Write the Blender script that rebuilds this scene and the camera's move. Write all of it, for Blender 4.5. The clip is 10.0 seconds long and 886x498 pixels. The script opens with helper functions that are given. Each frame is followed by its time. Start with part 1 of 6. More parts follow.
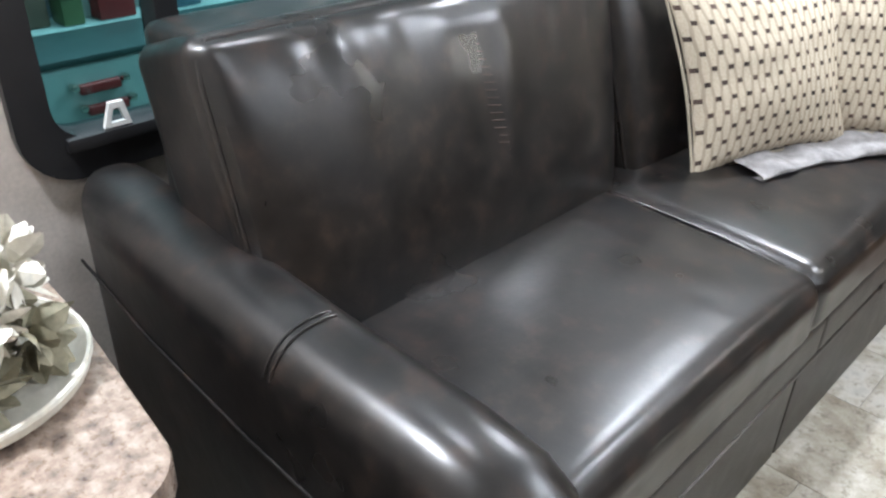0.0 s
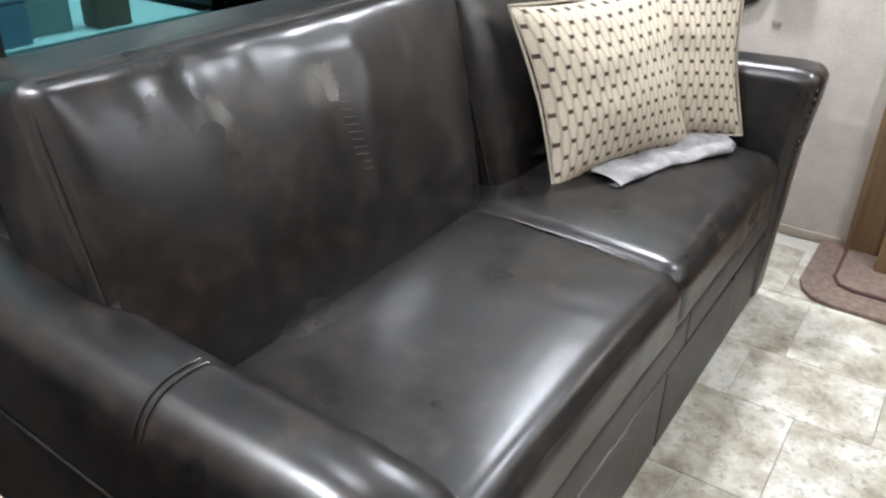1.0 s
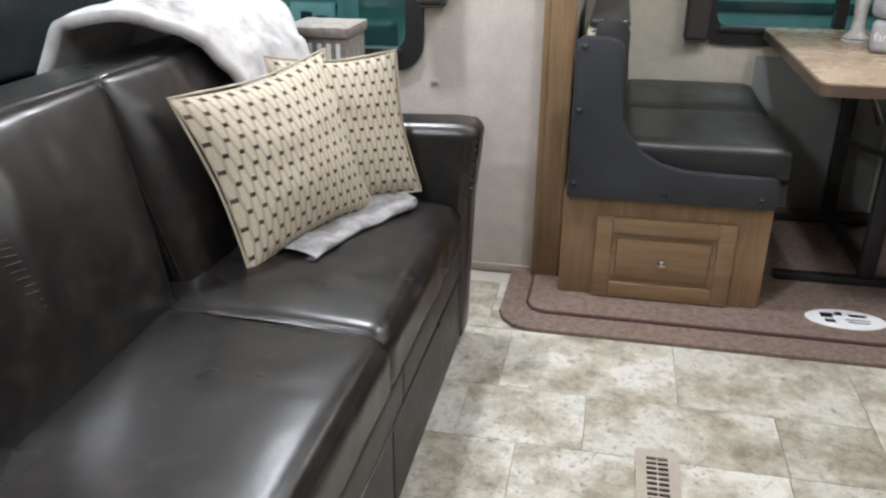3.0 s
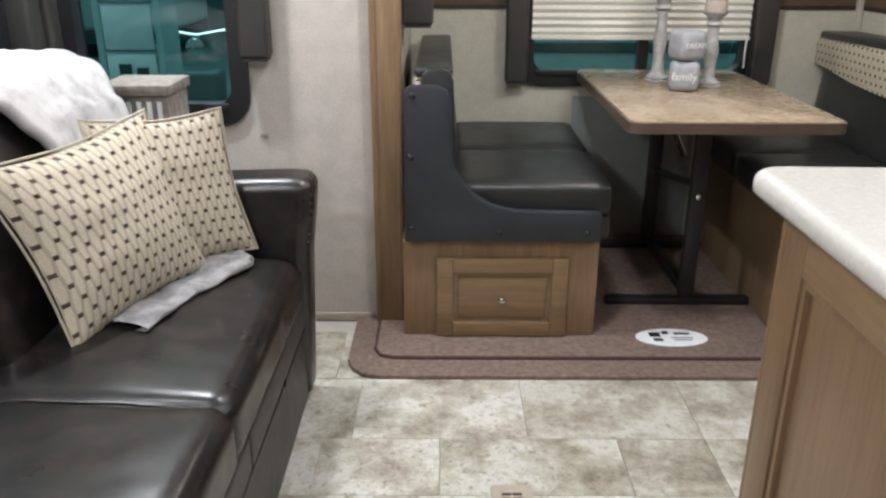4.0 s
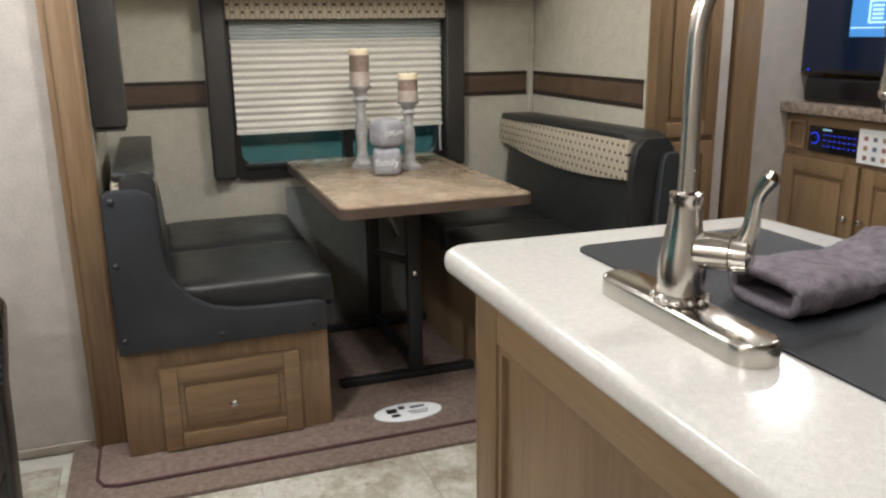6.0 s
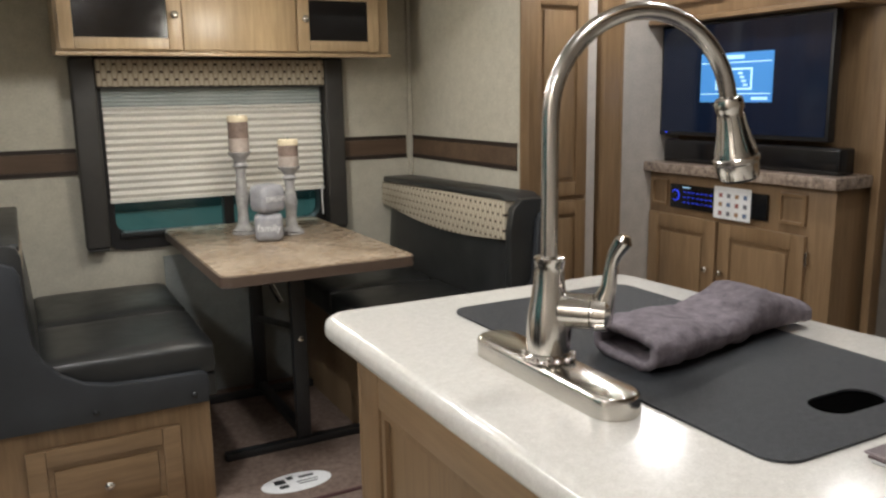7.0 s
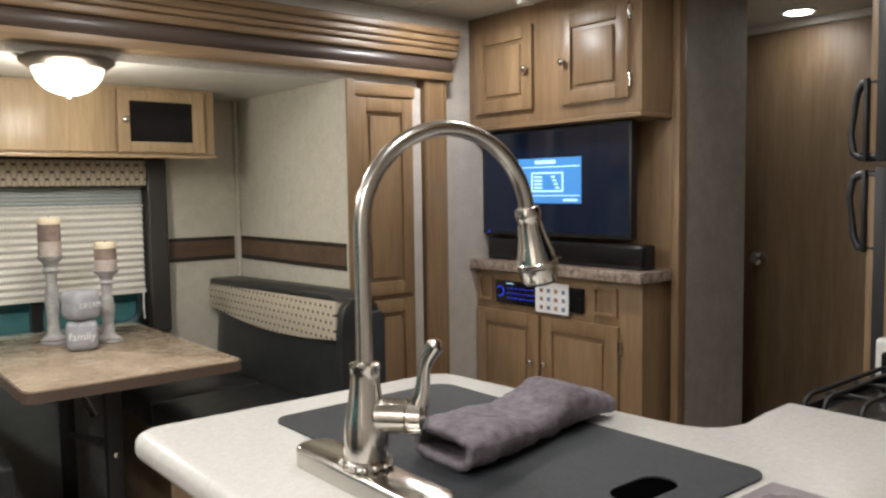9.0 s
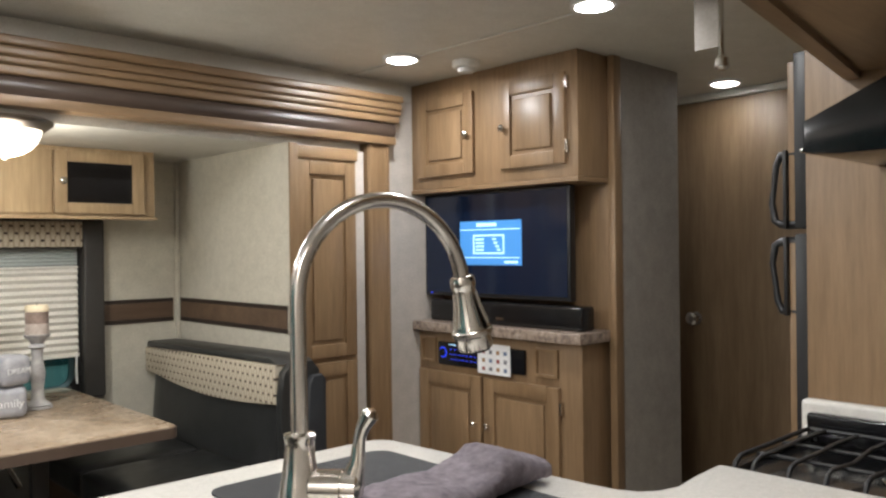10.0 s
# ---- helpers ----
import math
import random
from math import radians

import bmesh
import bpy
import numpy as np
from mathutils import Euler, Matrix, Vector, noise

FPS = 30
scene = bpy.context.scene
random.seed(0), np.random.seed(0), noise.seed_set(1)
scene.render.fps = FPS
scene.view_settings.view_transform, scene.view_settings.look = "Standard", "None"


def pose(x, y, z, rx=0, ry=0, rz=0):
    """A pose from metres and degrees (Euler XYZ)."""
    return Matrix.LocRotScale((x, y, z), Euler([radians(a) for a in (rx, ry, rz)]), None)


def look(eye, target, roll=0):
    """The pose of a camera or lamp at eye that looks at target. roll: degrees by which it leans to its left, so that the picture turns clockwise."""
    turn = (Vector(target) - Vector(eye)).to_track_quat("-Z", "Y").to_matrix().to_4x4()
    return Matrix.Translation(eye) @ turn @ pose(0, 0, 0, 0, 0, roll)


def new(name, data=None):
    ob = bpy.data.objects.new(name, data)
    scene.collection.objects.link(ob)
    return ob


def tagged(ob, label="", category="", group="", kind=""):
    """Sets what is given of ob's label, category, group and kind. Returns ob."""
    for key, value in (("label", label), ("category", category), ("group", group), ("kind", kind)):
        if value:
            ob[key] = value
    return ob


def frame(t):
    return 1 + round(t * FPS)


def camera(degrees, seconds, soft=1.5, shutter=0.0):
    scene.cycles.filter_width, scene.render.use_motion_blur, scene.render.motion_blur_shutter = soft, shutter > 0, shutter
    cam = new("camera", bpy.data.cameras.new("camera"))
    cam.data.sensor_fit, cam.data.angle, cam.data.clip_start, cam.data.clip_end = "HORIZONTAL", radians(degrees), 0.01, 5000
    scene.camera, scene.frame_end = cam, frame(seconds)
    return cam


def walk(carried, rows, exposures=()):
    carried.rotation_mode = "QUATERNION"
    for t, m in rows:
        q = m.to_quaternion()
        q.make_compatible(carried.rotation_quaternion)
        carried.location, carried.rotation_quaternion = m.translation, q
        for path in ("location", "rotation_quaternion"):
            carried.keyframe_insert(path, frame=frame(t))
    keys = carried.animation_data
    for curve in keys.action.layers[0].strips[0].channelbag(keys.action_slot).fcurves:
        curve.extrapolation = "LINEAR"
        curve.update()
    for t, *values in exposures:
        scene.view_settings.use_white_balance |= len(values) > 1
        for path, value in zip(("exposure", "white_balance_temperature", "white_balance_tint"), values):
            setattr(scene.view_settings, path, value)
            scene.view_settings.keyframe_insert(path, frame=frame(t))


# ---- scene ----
cam = camera(58.0, 10.0, soft=2.4)
PATH = [
    (0, (0.083, 0.273, 1.153), (-1.11, 1.521, 0.143), 1.4),
    (0.5, (0.065, 0.274, 1.145), (-1.009, 1.652, 0.172), 1.8),
    (1, (0.074, 0.285, 1.15), (-0.892, 1.754, 0.198), 1.3),
    (1.5, (0.079, 0.293, 1.153), (-0.755, 1.861, 0.233), 1.1),
    (2, (0.096, 0.303, 1.167), (-0.606, 1.952, 0.279), 0.6),
    (2.5, (0.109, 0.309, 1.172), (-0.443, 2.033, 0.321), 0.2),
    (4, (0.132, 0.325, 1.208), (0.131, 2.192, 0.492), 0.2),
    (4.5, (0.142, 0.323, 1.216), (0.306, 2.199, 0.542), -0.0),
    (5, (0.148, 0.318, 1.219), (0.479, 2.188, 0.591), -0.2),
    (5.5, (0.163, 0.319, 1.221), (0.655, 2.167, 0.637), -0.6),
    (6, (0.175, 0.313, 1.226), (0.822, 2.133, 0.707), -0.8),
    (7.5, (0.182, 0.274, 1.248), (1.205, 1.962, 0.93), -0.9),
    (8, (0.188, 0.27, 1.25), (1.302, 1.91, 0.986), -0.8),
    (8.5, (0.193, 0.266, 1.252), (1.392, 1.854, 1.047), -0.8),
    (9, (0.194, 0.257, 1.257), (1.465, 1.795, 1.109), -0.8),
    (9.5, (0.192, 0.245, 1.264), (1.523, 1.735, 1.174), -0.8),
    (10, (0.191, 0.235, 1.271), (1.568, 1.685, 1.267), -0.7),
]
walk(cam, [(t, look(eye, target, roll)) for t, eye, target, roll in PATH],
     [(0.0, 0.52, 5640, 10), (1.5, 0.32, 5740, 10), (2.5, 0.08, 5780, 10), (5.0, -0.13, 5980, 10), (7.5, -0.42, 6230, 10), (9.0, -0.24, 6200, 10), (10.0, -0.07, 6150, 10)])

# ---- world and lights ----
world = bpy.data.worlds.new("world")
scene.world = world
world.use_nodes = True
world.node_tree.nodes["Background"].inputs[0].default_value = (0.35, 0.62, 0.62, 1)
world.node_tree.nodes["Background"].inputs[1].default_value = 0.55


def area_lamp(name, m, size, watts, color=(1, 1, 1), size_y=None):
    data = bpy.data.lights.new(name, "AREA")
    data.energy, data.color, data.size = watts, color, size
    data.shape = "DISK"
    if size_y:
        data.shape, data.size_y = "RECTANGLE", size_y
    ob = new(name, data)
    ob.matrix_world = m
    return ob


CEIL = 1.96
WARM = (1.0, 0.97, 0.92)
# Seen beyond x=2; the rest are unseen, set by highlights or added as fill.
DOWNLIGHTS_AND_FILLS = [(1.00, 2.25, 3), (2.08, 2.43, 7.5), (2.07, 1.58, 4.5), (3.40, 1.865, 1.2), (0.30, 2.15, 12.5), (0.55, 0.75, 4.5), (-0.60, 2.42, 20), (-0.70, 1.20, 4.5), (-0.85, 0.22, 24), (1.30, 1.15, 5)]
for lx, ly, watts in DOWNLIGHTS_AND_FILLS:
    area_lamp("downlight_and_fill_lamp", pose(lx, ly, CEIL - 0.026), 0.11, watts, WARM)
slide_lamp = bpy.data.lights.new("dinette_lamp", "POINT")
slide_lamp.energy, slide_lamp.color, slide_lamp.shadow_soft_size = 12.0, (1.0, 0.92, 0.78), 0.09
new("dinette_lamp", slide_lamp).location = (0.86, 2.78, 1.52)
area_lamp("hall_lamp_rear", pose(-4.0, 3.5, 7.5), 6.0, 800, (0.88, 1.0, 0.96))
area_lamp("hall_lamp_side", pose(0.0, 8.5, 6.5), 5.0, 600, (0.75, 1.0, 0.98))

# ---- materials ----


def material(name):
    m = bpy.data.materials.new(name)
    m.use_nodes = True
    nt = m.node_tree
    return m, nt, nt.nodes["Principled BSDF"]


def coords(nt, scale=(1, 1, 1), kind="Object"):
    tc = nt.nodes.new("ShaderNodeTexCoord")
    mp = nt.nodes.new("ShaderNodeMapping")
    mp.inputs["Scale"].default_value = scale
    nt.links.new(tc.outputs[kind], mp.inputs["Vector"])
    return mp.outputs["Vector"]


def ramp(nt, fac, stops):
    r = nt.nodes.new("ShaderNodeValToRGB")
    nt.links.new(fac, r.inputs["Fac"])
    els = r.color_ramp.elements
    els[0].position, els[0].color = stops[0][0], (*stops[0][1], 1)
    els[1].position, els[1].color = stops[-1][0], (*stops[-1][1], 1)
    for p, c in stops[1:-1]:
        e = els.new(p)
        e.color = (*c, 1)
    return r.outputs["Color"]


def noise_tex(nt, vec, scale, detail=4.0, rough=0.55):
    n = nt.nodes.new("ShaderNodeTexNoise")
    n.inputs["Scale"].default_value = scale
    n.inputs["Detail"].default_value = detail
    n.inputs["Roughness"].default_value = rough
    nt.links.new(vec, n.inputs["Vector"])
    return n.outputs["Fac"]


def bump(nt, bsdf, height, strength, distance=0.002):
    b = nt.nodes.new("ShaderNodeBump")
    b.inputs["Strength"].default_value = strength
    b.inputs["Distance"].default_value = distance
    nt.links.new(height, b.inputs["Height"])
    nt.links.new(b.outputs["Normal"], bsdf.inputs["Normal"])


def mixed(nt, a, b, fac, mode="MIX"):
    m = nt.nodes.new("ShaderNodeMix")
    m.data_type, m.blend_type = "RGBA", mode
    for sock, v in ((0, fac), (6, a), (7, b)):
        if hasattr(v, "links"):
            nt.links.new(v, m.inputs[sock])
        else:
            m.inputs[sock].default_value = v if sock == 0 else (*v, 1)
    return m.outputs[2]


def mottled(name, c1, c2, scale=6, rough=0.5, grain=180, bumps=0.15, metal=0.0, c3=None, spec=0.5, stretch=(1, 1, 1), rough2=None):
    """Two-scale colour variation with a fine grain relief."""
    m, nt, bs = material(name)
    v = coords(nt, stretch)
    big = noise_tex(nt, v, scale, 5)
    fine = noise_tex(nt, v, grain, 3)
    stops = [(0.3, c1), (0.7, c2)] if c3 is None else [(0.28, c1), (0.5, c3), (0.72, c2)]
    col = ramp(nt, big, stops)
    col = mixed(nt, col, ramp(nt, fine, [(0.25, (0.72, 0.72, 0.72)), (0.75, (1.0, 1.0, 1.0))]), 0.6, "MULTIPLY")
    nt.links.new(col, bs.inputs["Base Color"])
    rr = ramp(nt, noise_tex(nt, v, scale * 2.3, 4), [(0.3, (rough,) * 3), (0.7, (rough2 or rough + 0.08,) * 3)])
    nt.links.new(rr, bs.inputs["Roughness"])
    bs.inputs["Metallic"].default_value = metal
    bs.inputs["Specular IOR Level"].default_value = spec
    bump(nt, bs, fine, bumps)
    return m


def wood(name, c1, c2, along="z", rough=0.38, scale=1.0):
    m, nt, bs = material(name)
    st = {"z": (9, 9, 0.7), "x": (0.7, 9, 9), "y": (9, 0.7, 9)}[along]
    v = coords(nt, tuple(s * scale for s in st))
    oi = nt.nodes.new("ShaderNodeObjectInfo")
    sh = nt.nodes.new("ShaderNodeVectorMath")
    sh.operation = "ADD"
    mul = nt.nodes.new("ShaderNodeMath")
    mul.operation = "MULTIPLY"
    mul.inputs[1].default_value = 13.0
    nt.links.new(oi.outputs["Random"], mul.inputs[0])
    nt.links.new(v, sh.inputs[0])
    nt.links.new(mul.outputs[0], sh.inputs[1])
    v = sh.outputs[0]
    big = noise_tex(nt, v, 1.1, 4, 0.6)
    fine = noise_tex(nt, v, 9.0, 6, 0.7)
    col = ramp(nt, big, [(0.3, c1), (0.7, c2)])
    col = mixed(nt, col, ramp(nt, fine, [(0.3, (0.62, 0.58, 0.54)), (0.62, (1, 1, 1))]), 0.65, "MULTIPLY")
    nt.links.new(col, bs.inputs["Base Color"])
    bs.inputs["Roughness"].default_value = rough
    bump(nt, bs, fine, 0.12, 0.001)
    return m


def plain(name, c, rough=0.4, metal=0.0):
    return mottled(name, tuple(x * 0.9 for x in c), tuple(min(1, x * 1.1) for x in c), 14, rough, 240, 0.06, metal)


def pattern_fabric(name, plane):
    """Cream cloth with a woven lattice of slim lozenges and small dark squares."""
    m, nt, bs = material(name)
    tc = nt.nodes.new("ShaderNodeTexCoord")
    sep = nt.nodes.new("ShaderNodeSeparateXYZ")
    nt.links.new(tc.outputs["UV" if plane == "UV" else "Object"], sep.inputs[0])
    a, b = {"UV": (0, 1), "XZ": (0, 2), "YZ": (1, 2)}[plane]

    def f(op, x, y=None, z=None):
        n = nt.nodes.new("ShaderNodeMath")
        n.operation = op
        for i, val in enumerate((x, y, z)):
            if val is None:
                continue
            if hasattr(val, "links"):
                nt.links.new(val, n.inputs[i])
            else:
                n.inputs[i].default_value = val
        return n.outputs[0]

    col, pitch = {"UV": (0.0162, 0.063), "XZ": (0.0185, 0.056), "YZ": (0.0170, 0.054)}[plane]
    u = f("MULTIPLY", sep.outputs[a], 1 / col)
    v = f("MULTIPLY", sep.outputs[b], 1 / pitch)
    odd = f("MODULO", f("ABSOLUTE", f("FLOOR", u)), 2.0)
    v2 = f("ADD", v, f("MULTIPLY", odd, 0.5))
    fu = f("ABSOLUTE", f("SUBTRACT", f("FRACT", u), 0.5))
    fv = f("ABSOLUTE", f("SUBTRACT", f("FRACT", v2), 0.5))
    dot = f("MULTIPLY", f("LESS_THAN", fu, 0.34), f("LESS_THAN", fv, 0.078))
    # long lozenges run from dot to dot, with tan weave between them
    edge = f("SUBTRACT", f("ADD", 0.22, f("MULTIPLY", fv, 0.42)), fu)
    band = f("LESS_THAN", edge, 0.0)
    cloth = ramp(nt, noise_tex(nt, coords(nt), 320, 3), [(0.3, (0.41, 0.36, 0.275)), (0.7, (0.56, 0.505, 0.40))])
    c = mixed(nt, cloth, (0.25, 0.20, 0.145), f("MULTIPLY", band, 0.55))
    shade = ramp(nt, noise_tex(nt, coords(nt), 30, 2), [(0.35, (0.030, 0.025, 0.022)), (0.65, (0.10, 0.07, 0.058))])
    c = mixed(nt, c, shade, dot)
    nt.links.new(c, bs.inputs["Base Color"])
    bs.inputs["Roughness"].default_value = 0.8
    bs.inputs["Specular IOR Level"].default_value = 0.2
    bump(nt, bs, f("ADD", f("MULTIPLY", band, -0.6), noise_tex(nt, coords(nt), 500, 2)), 0.35, 0.001)
    return m


def leather(name, c1, c2, c3, rough):
    """Hide with soft creases, pebble grain and rubbed brown patches."""
    m, nt, bs = material(name)
    v = coords(nt)
    crease = noise_tex(nt, coords(nt, (20, 7, 20)), 1.3, 2, 0.5)
    grain = noise_tex(nt, v, 90, 3, 0.6)
    col = ramp(nt, noise_tex(nt, v, 22, 6, 0.62), [(0.36, c1), (0.54, c2), (0.72, c3)])
    nt.links.new(col, bs.inputs["Base Color"])
    gloss = ramp(nt, noise_tex(nt, v, 7, 3, 0.5), [(0.3, (rough - 0.02,) * 3), (0.7, (rough + 0.06,) * 3)])
    nt.links.new(gloss, bs.inputs["Roughness"])
    h = nt.nodes.new("ShaderNodeMath")
    h.operation = "MULTIPLY_ADD"
    h.inputs[1].default_value = 0.22
    nt.links.new(grain, h.inputs[0])
    nt.links.new(crease, h.inputs[2])
    bump(nt, bs, h.outputs[0], 0.22, 0.003)
    bs.inputs["Specular IOR Level"].default_value = 0.58
    return m


LEATHER = leather("brown_leather", (0.0060, 0.0058, 0.0058), (0.0120, 0.0104, 0.0096), (0.032, 0.0215, 0.0170), 0.29)
LEATHER_BASE = mottled("brown_leather_base", (0.026, 0.024, 0.022), (0.042, 0.038, 0.034), 9, 0.42, 420, 0.2)
BLACK_VINYL = mottled("black_vinyl", (0.018, 0.019, 0.0192), (0.029, 0.030, 0.030), 8, 0.32, 380, 0.045)
PANEL_VINYL = mottled("charcoal_vinyl_panel", (0.016, 0.018, 0.022), (0.025, 0.028, 0.033), 8, 0.5, 380, 0.25)
STITCH = plain("brown_thread", (0.05, 0.028, 0.022), 0.6)
WOOD_Z = wood("oak_upright", (0.185, 0.114, 0.057), (0.285, 0.187, 0.103), "z")
WOOD_X = wood("oak_along_x", (0.185, 0.114, 0.057), (0.285, 0.187, 0.103), "x")
WOOD_Y = wood("oak_along_y", (0.185, 0.114, 0.057), (0.285, 0.187, 0.103), "y")
WOOD_DARK = wood("walnut_dark", (0.05, 0.034, 0.026), (0.09, 0.064, 0.05), "x", 0.35)
WOOD_DOOR_AND_SHADE = wood("oak_door_and_shaded_base", (0.160, 0.104, 0.056), (0.225, 0.153, 0.086), "z", 0.5)
WOOD_LIGHT = wood("oak_pale_upright", (0.36, 0.26, 0.155), (0.47, 0.345, 0.205), "z", 0.34)
WALL_GREY = mottled("wall_textured_greige", (0.47, 0.43, 0.385), (0.55, 0.50, 0.45), 16, 0.75, 130, 0.5, spec=0.25)
# Same texture as WALL_GREY, at about two thirds of its value.
WALL_DARKER = mottled("wall_textured_greige_dark", (0.30, 0.275, 0.25), (0.37, 0.34, 0.305), 16, 0.7, 130, 0.4, spec=0.25)
WALL_CREAM = mottled("wall_cream_paper", (0.50, 0.472, 0.395), (0.575, 0.545, 0.457), 22, 0.7, 110, 0.35, spec=0.25)
WHITE_WALL = mottled("ceiling_off_white", (0.60, 0.58, 0.52), (0.66, 0.64, 0.58), 12, 0.42, 140, 0.2)
WALL_LOWER = mottled("wainscot_teal_grey", (0.25, 0.27, 0.26), (0.31, 0.33, 0.32), 12, 0.6, 140, 0.2)
CARPET = mottled("brown_carpet", (0.15, 0.105, 0.085), (0.25, 0.185, 0.155), 60, 0.95, 320, 1.0, c3=(0.19, 0.14, 0.115), spec=0.1)
CARPET_EDGE = plain("burgundy_binding", (0.07, 0.028, 0.028), 0.8)
STONE_COUNTER = mottled("white_speckled_solid_surface", (0.67, 0.645, 0.595), (0.75, 0.725, 0.675), 95, 0.13, 420, 0.01)
LAMINATE = mottled("brown_stone_laminate", (0.10, 0.076, 0.066), (0.45, 0.375, 0.31), 55, 0.25, 170, 0.05, c3=(0.28, 0.215, 0.17))
TABLE_LAM = mottled("tan_slate_laminate", (0.26, 0.185, 0.12), (0.43, 0.34, 0.25), 9, 0.24, 60, 0.03, c3=(0.35, 0.27, 0.19))
LAM_EDGE = plain("brown_edge_band", (0.10, 0.068, 0.05), 0.4)
SINK_MAT = mottled("charcoal_cutting_board", (0.017, 0.019, 0.023), (0.036, 0.038, 0.043), 150, 0.5, 420, 0.5, spec=0.35)
BLACK = plain("black_plastic", (0.012, 0.012, 0.013), 0.35)
BLACK_METAL = plain("black_painted_steel", (0.014, 0.014, 0.015), 0.42)
GLOSS_BLACK = plain("gloss_black_enamel", (0.008, 0.008, 0.009), 0.12)
STRIPE = wood("brown_border_strip", (0.085, 0.052, 0.032), (0.15, 0.098, 0.062), "x", 0.5)
STRIPE_EDGE = plain("dark_border_edge", (0.026, 0.016, 0.011), 0.5)
VALANCE_DARK = mottled("dark_vinyl_valance", (0.030, 0.028, 0.025), (0.044, 0.041, 0.037), 8, 0.45, 300, 0.2)
DRIED = mottled("cream_dried_petals", (0.62, 0.58, 0.48), (0.82, 0.80, 0.72), 40, 0.7, 200, 0.3, c3=(0.74, 0.71, 0.62))
DRIED_LEAF = mottled("grey_green_dried_leaf", (0.16, 0.15, 0.10), (0.42, 0.38, 0.27), 40, 0.75, 200, 0.3, c3=(0.28, 0.26, 0.18))
PLATE = mottled("ivory_ceramic", (0.62, 0.60, 0.52), (0.72, 0.70, 0.62), 20, 0.3, 160, 0.1)
THROW = mottled("white_marbled_fleece", (0.27, 0.25, 0.245), (0.57, 0.55, 0.54), 12, 0.9, 260, 0.8, c3=(0.50, 0.48, 0.47), spec=0.15)
CLOTH = mottled("grey_fleece", (0.20, 0.192, 0.195), (0.36, 0.35, 0.35), 38, 0.9, 260, 0.8, spec=0.15)
TOWEL = mottled("grey_mauve_towel", (0.155, 0.135, 0.15), (0.27, 0.238, 0.262), 70, 0.95, 420, 1.0, spec=0.1)
SILVER_PAINT = mottled("distressed_silver_wood", (0.26, 0.25, 0.25), (0.46, 0.45, 0.44), 34, 0.42, 160, 0.2)
CANDLE_PALE = mottled("taupe_wax", (0.40, 0.335, 0.29), (0.52, 0.45, 0.40), 40, 0.5, 120, 0.05)
CANDLE_WAX = mottled("brown_banded_wax", (0.15, 0.105, 0.085), (0.27, 0.20, 0.165), 30, 0.5, 120, 0.05)
CANDLE_TOP = plain("cream_wax", (0.72, 0.62, 0.44), 0.5)
BLOCK_GREY = mottled("grey_painted_block", (0.27, 0.27, 0.29), (0.38, 0.38, 0.40), 40, 0.6, 120, 0.2)
WHITE = plain("white_plastic", (0.75, 0.75, 0.73), 0.35)
VENT = plain("beige_metal_register", (0.38, 0.33, 0.27), 0.4)
PAPER = plain("white_paper", (0.80, 0.80, 0.80), 0.5)
BIND_PALE = mottled("pale_mauve_cover", (0.17, 0.13, 0.14), (0.30, 0.25, 0.26), 5, 0.25, 200, 0.02)
BIND = plain("mauve_brochure_cover", (0.12, 0.085, 0.09), 0.3)
BLIND = mottled("cream_pleated_shade", (0.74, 0.72, 0.66), (0.80, 0.78, 0.72), 10, 0.75, 120, 0.1)
BOX_STRIPE = mottled("taupe_wicker_box", (0.16, 0.135, 0.115), (0.30, 0.26, 0.23), 50, 0.8, 160, 0.6)
TREAD = mottled("grey_hall_carpet", (0.07, 0.12, 0.11), (0.12, 0.18, 0.155), 3, 0.9, 120, 0.5)
CREAM_CORD = plain("cream_cord", (0.42, 0.37, 0.285), 0.8)
PATTERN_UV = pattern_fabric("lattice_cloth", "UV")
PATTERN_XZ = pattern_fabric("lattice_cloth_valance", "XZ")
PATTERN_YZ = pattern_fabric("lattice_cloth_bench", "YZ")


def metal(name, c, rough):
    m, nt, bs = material(name)
    v = coords(nt)
    bs.inputs["Base Color"].default_value = (*c, 1)
    bs.inputs["Metallic"].default_value = 1.0
    nt.links.new(ramp(nt, noise_tex(nt, v, 30, 3), [(0.3, (rough,) * 3), (0.7, (rough + 0.06,) * 3)]), bs.inputs["Roughness"])
    bump(nt, bs, noise_tex(nt, v, 500, 2), 0.02, 0.0005)
    return m


NICKEL = metal("brushed_nickel", (0.56, 0.53, 0.49), 0.2)
RIM_BRONZE = metal("dark_bronze", (0.20, 0.17, 0.14), 0.3)
CHROME = metal("polished_nickel", (0.64, 0.61, 0.565), 0.14)


def glow(name, c, strength):
    m, nt, bs = material(name)
    bs.inputs["Base Color"].default_value = (*c, 1)
    bs.inputs["Emission Color"].default_value = (*c, 1)
    bs.inputs["Emission Strength"].default_value = strength
    bs.inputs["Roughness"].default_value = 0.4
    return m


LAMP_LENS = glow("lit_lens", (1.0, 0.96, 0.90), 30.0)
LAMP_DOME = glow("lit_frosted_dome", (1.0, 0.90, 0.72), 2.4)
SCREEN_BLUE = glow("screen_blue", (0.05, 0.20, 0.48), 0.85)
SCREEN_DIM = glow("screen_lit_black", (0.004, 0.008, 0.020), 0.5)
SCREEN_DIM.node_tree.nodes["Principled BSDF"].inputs["Roughness"].default_value = 0.12
SCREEN_PALE = glow("screen_pale_blue", (0.42, 0.68, 0.85), 1.0)
LED_BLUE = glow("blue_led", (0.02, 0.05, 0.75), 0.9)


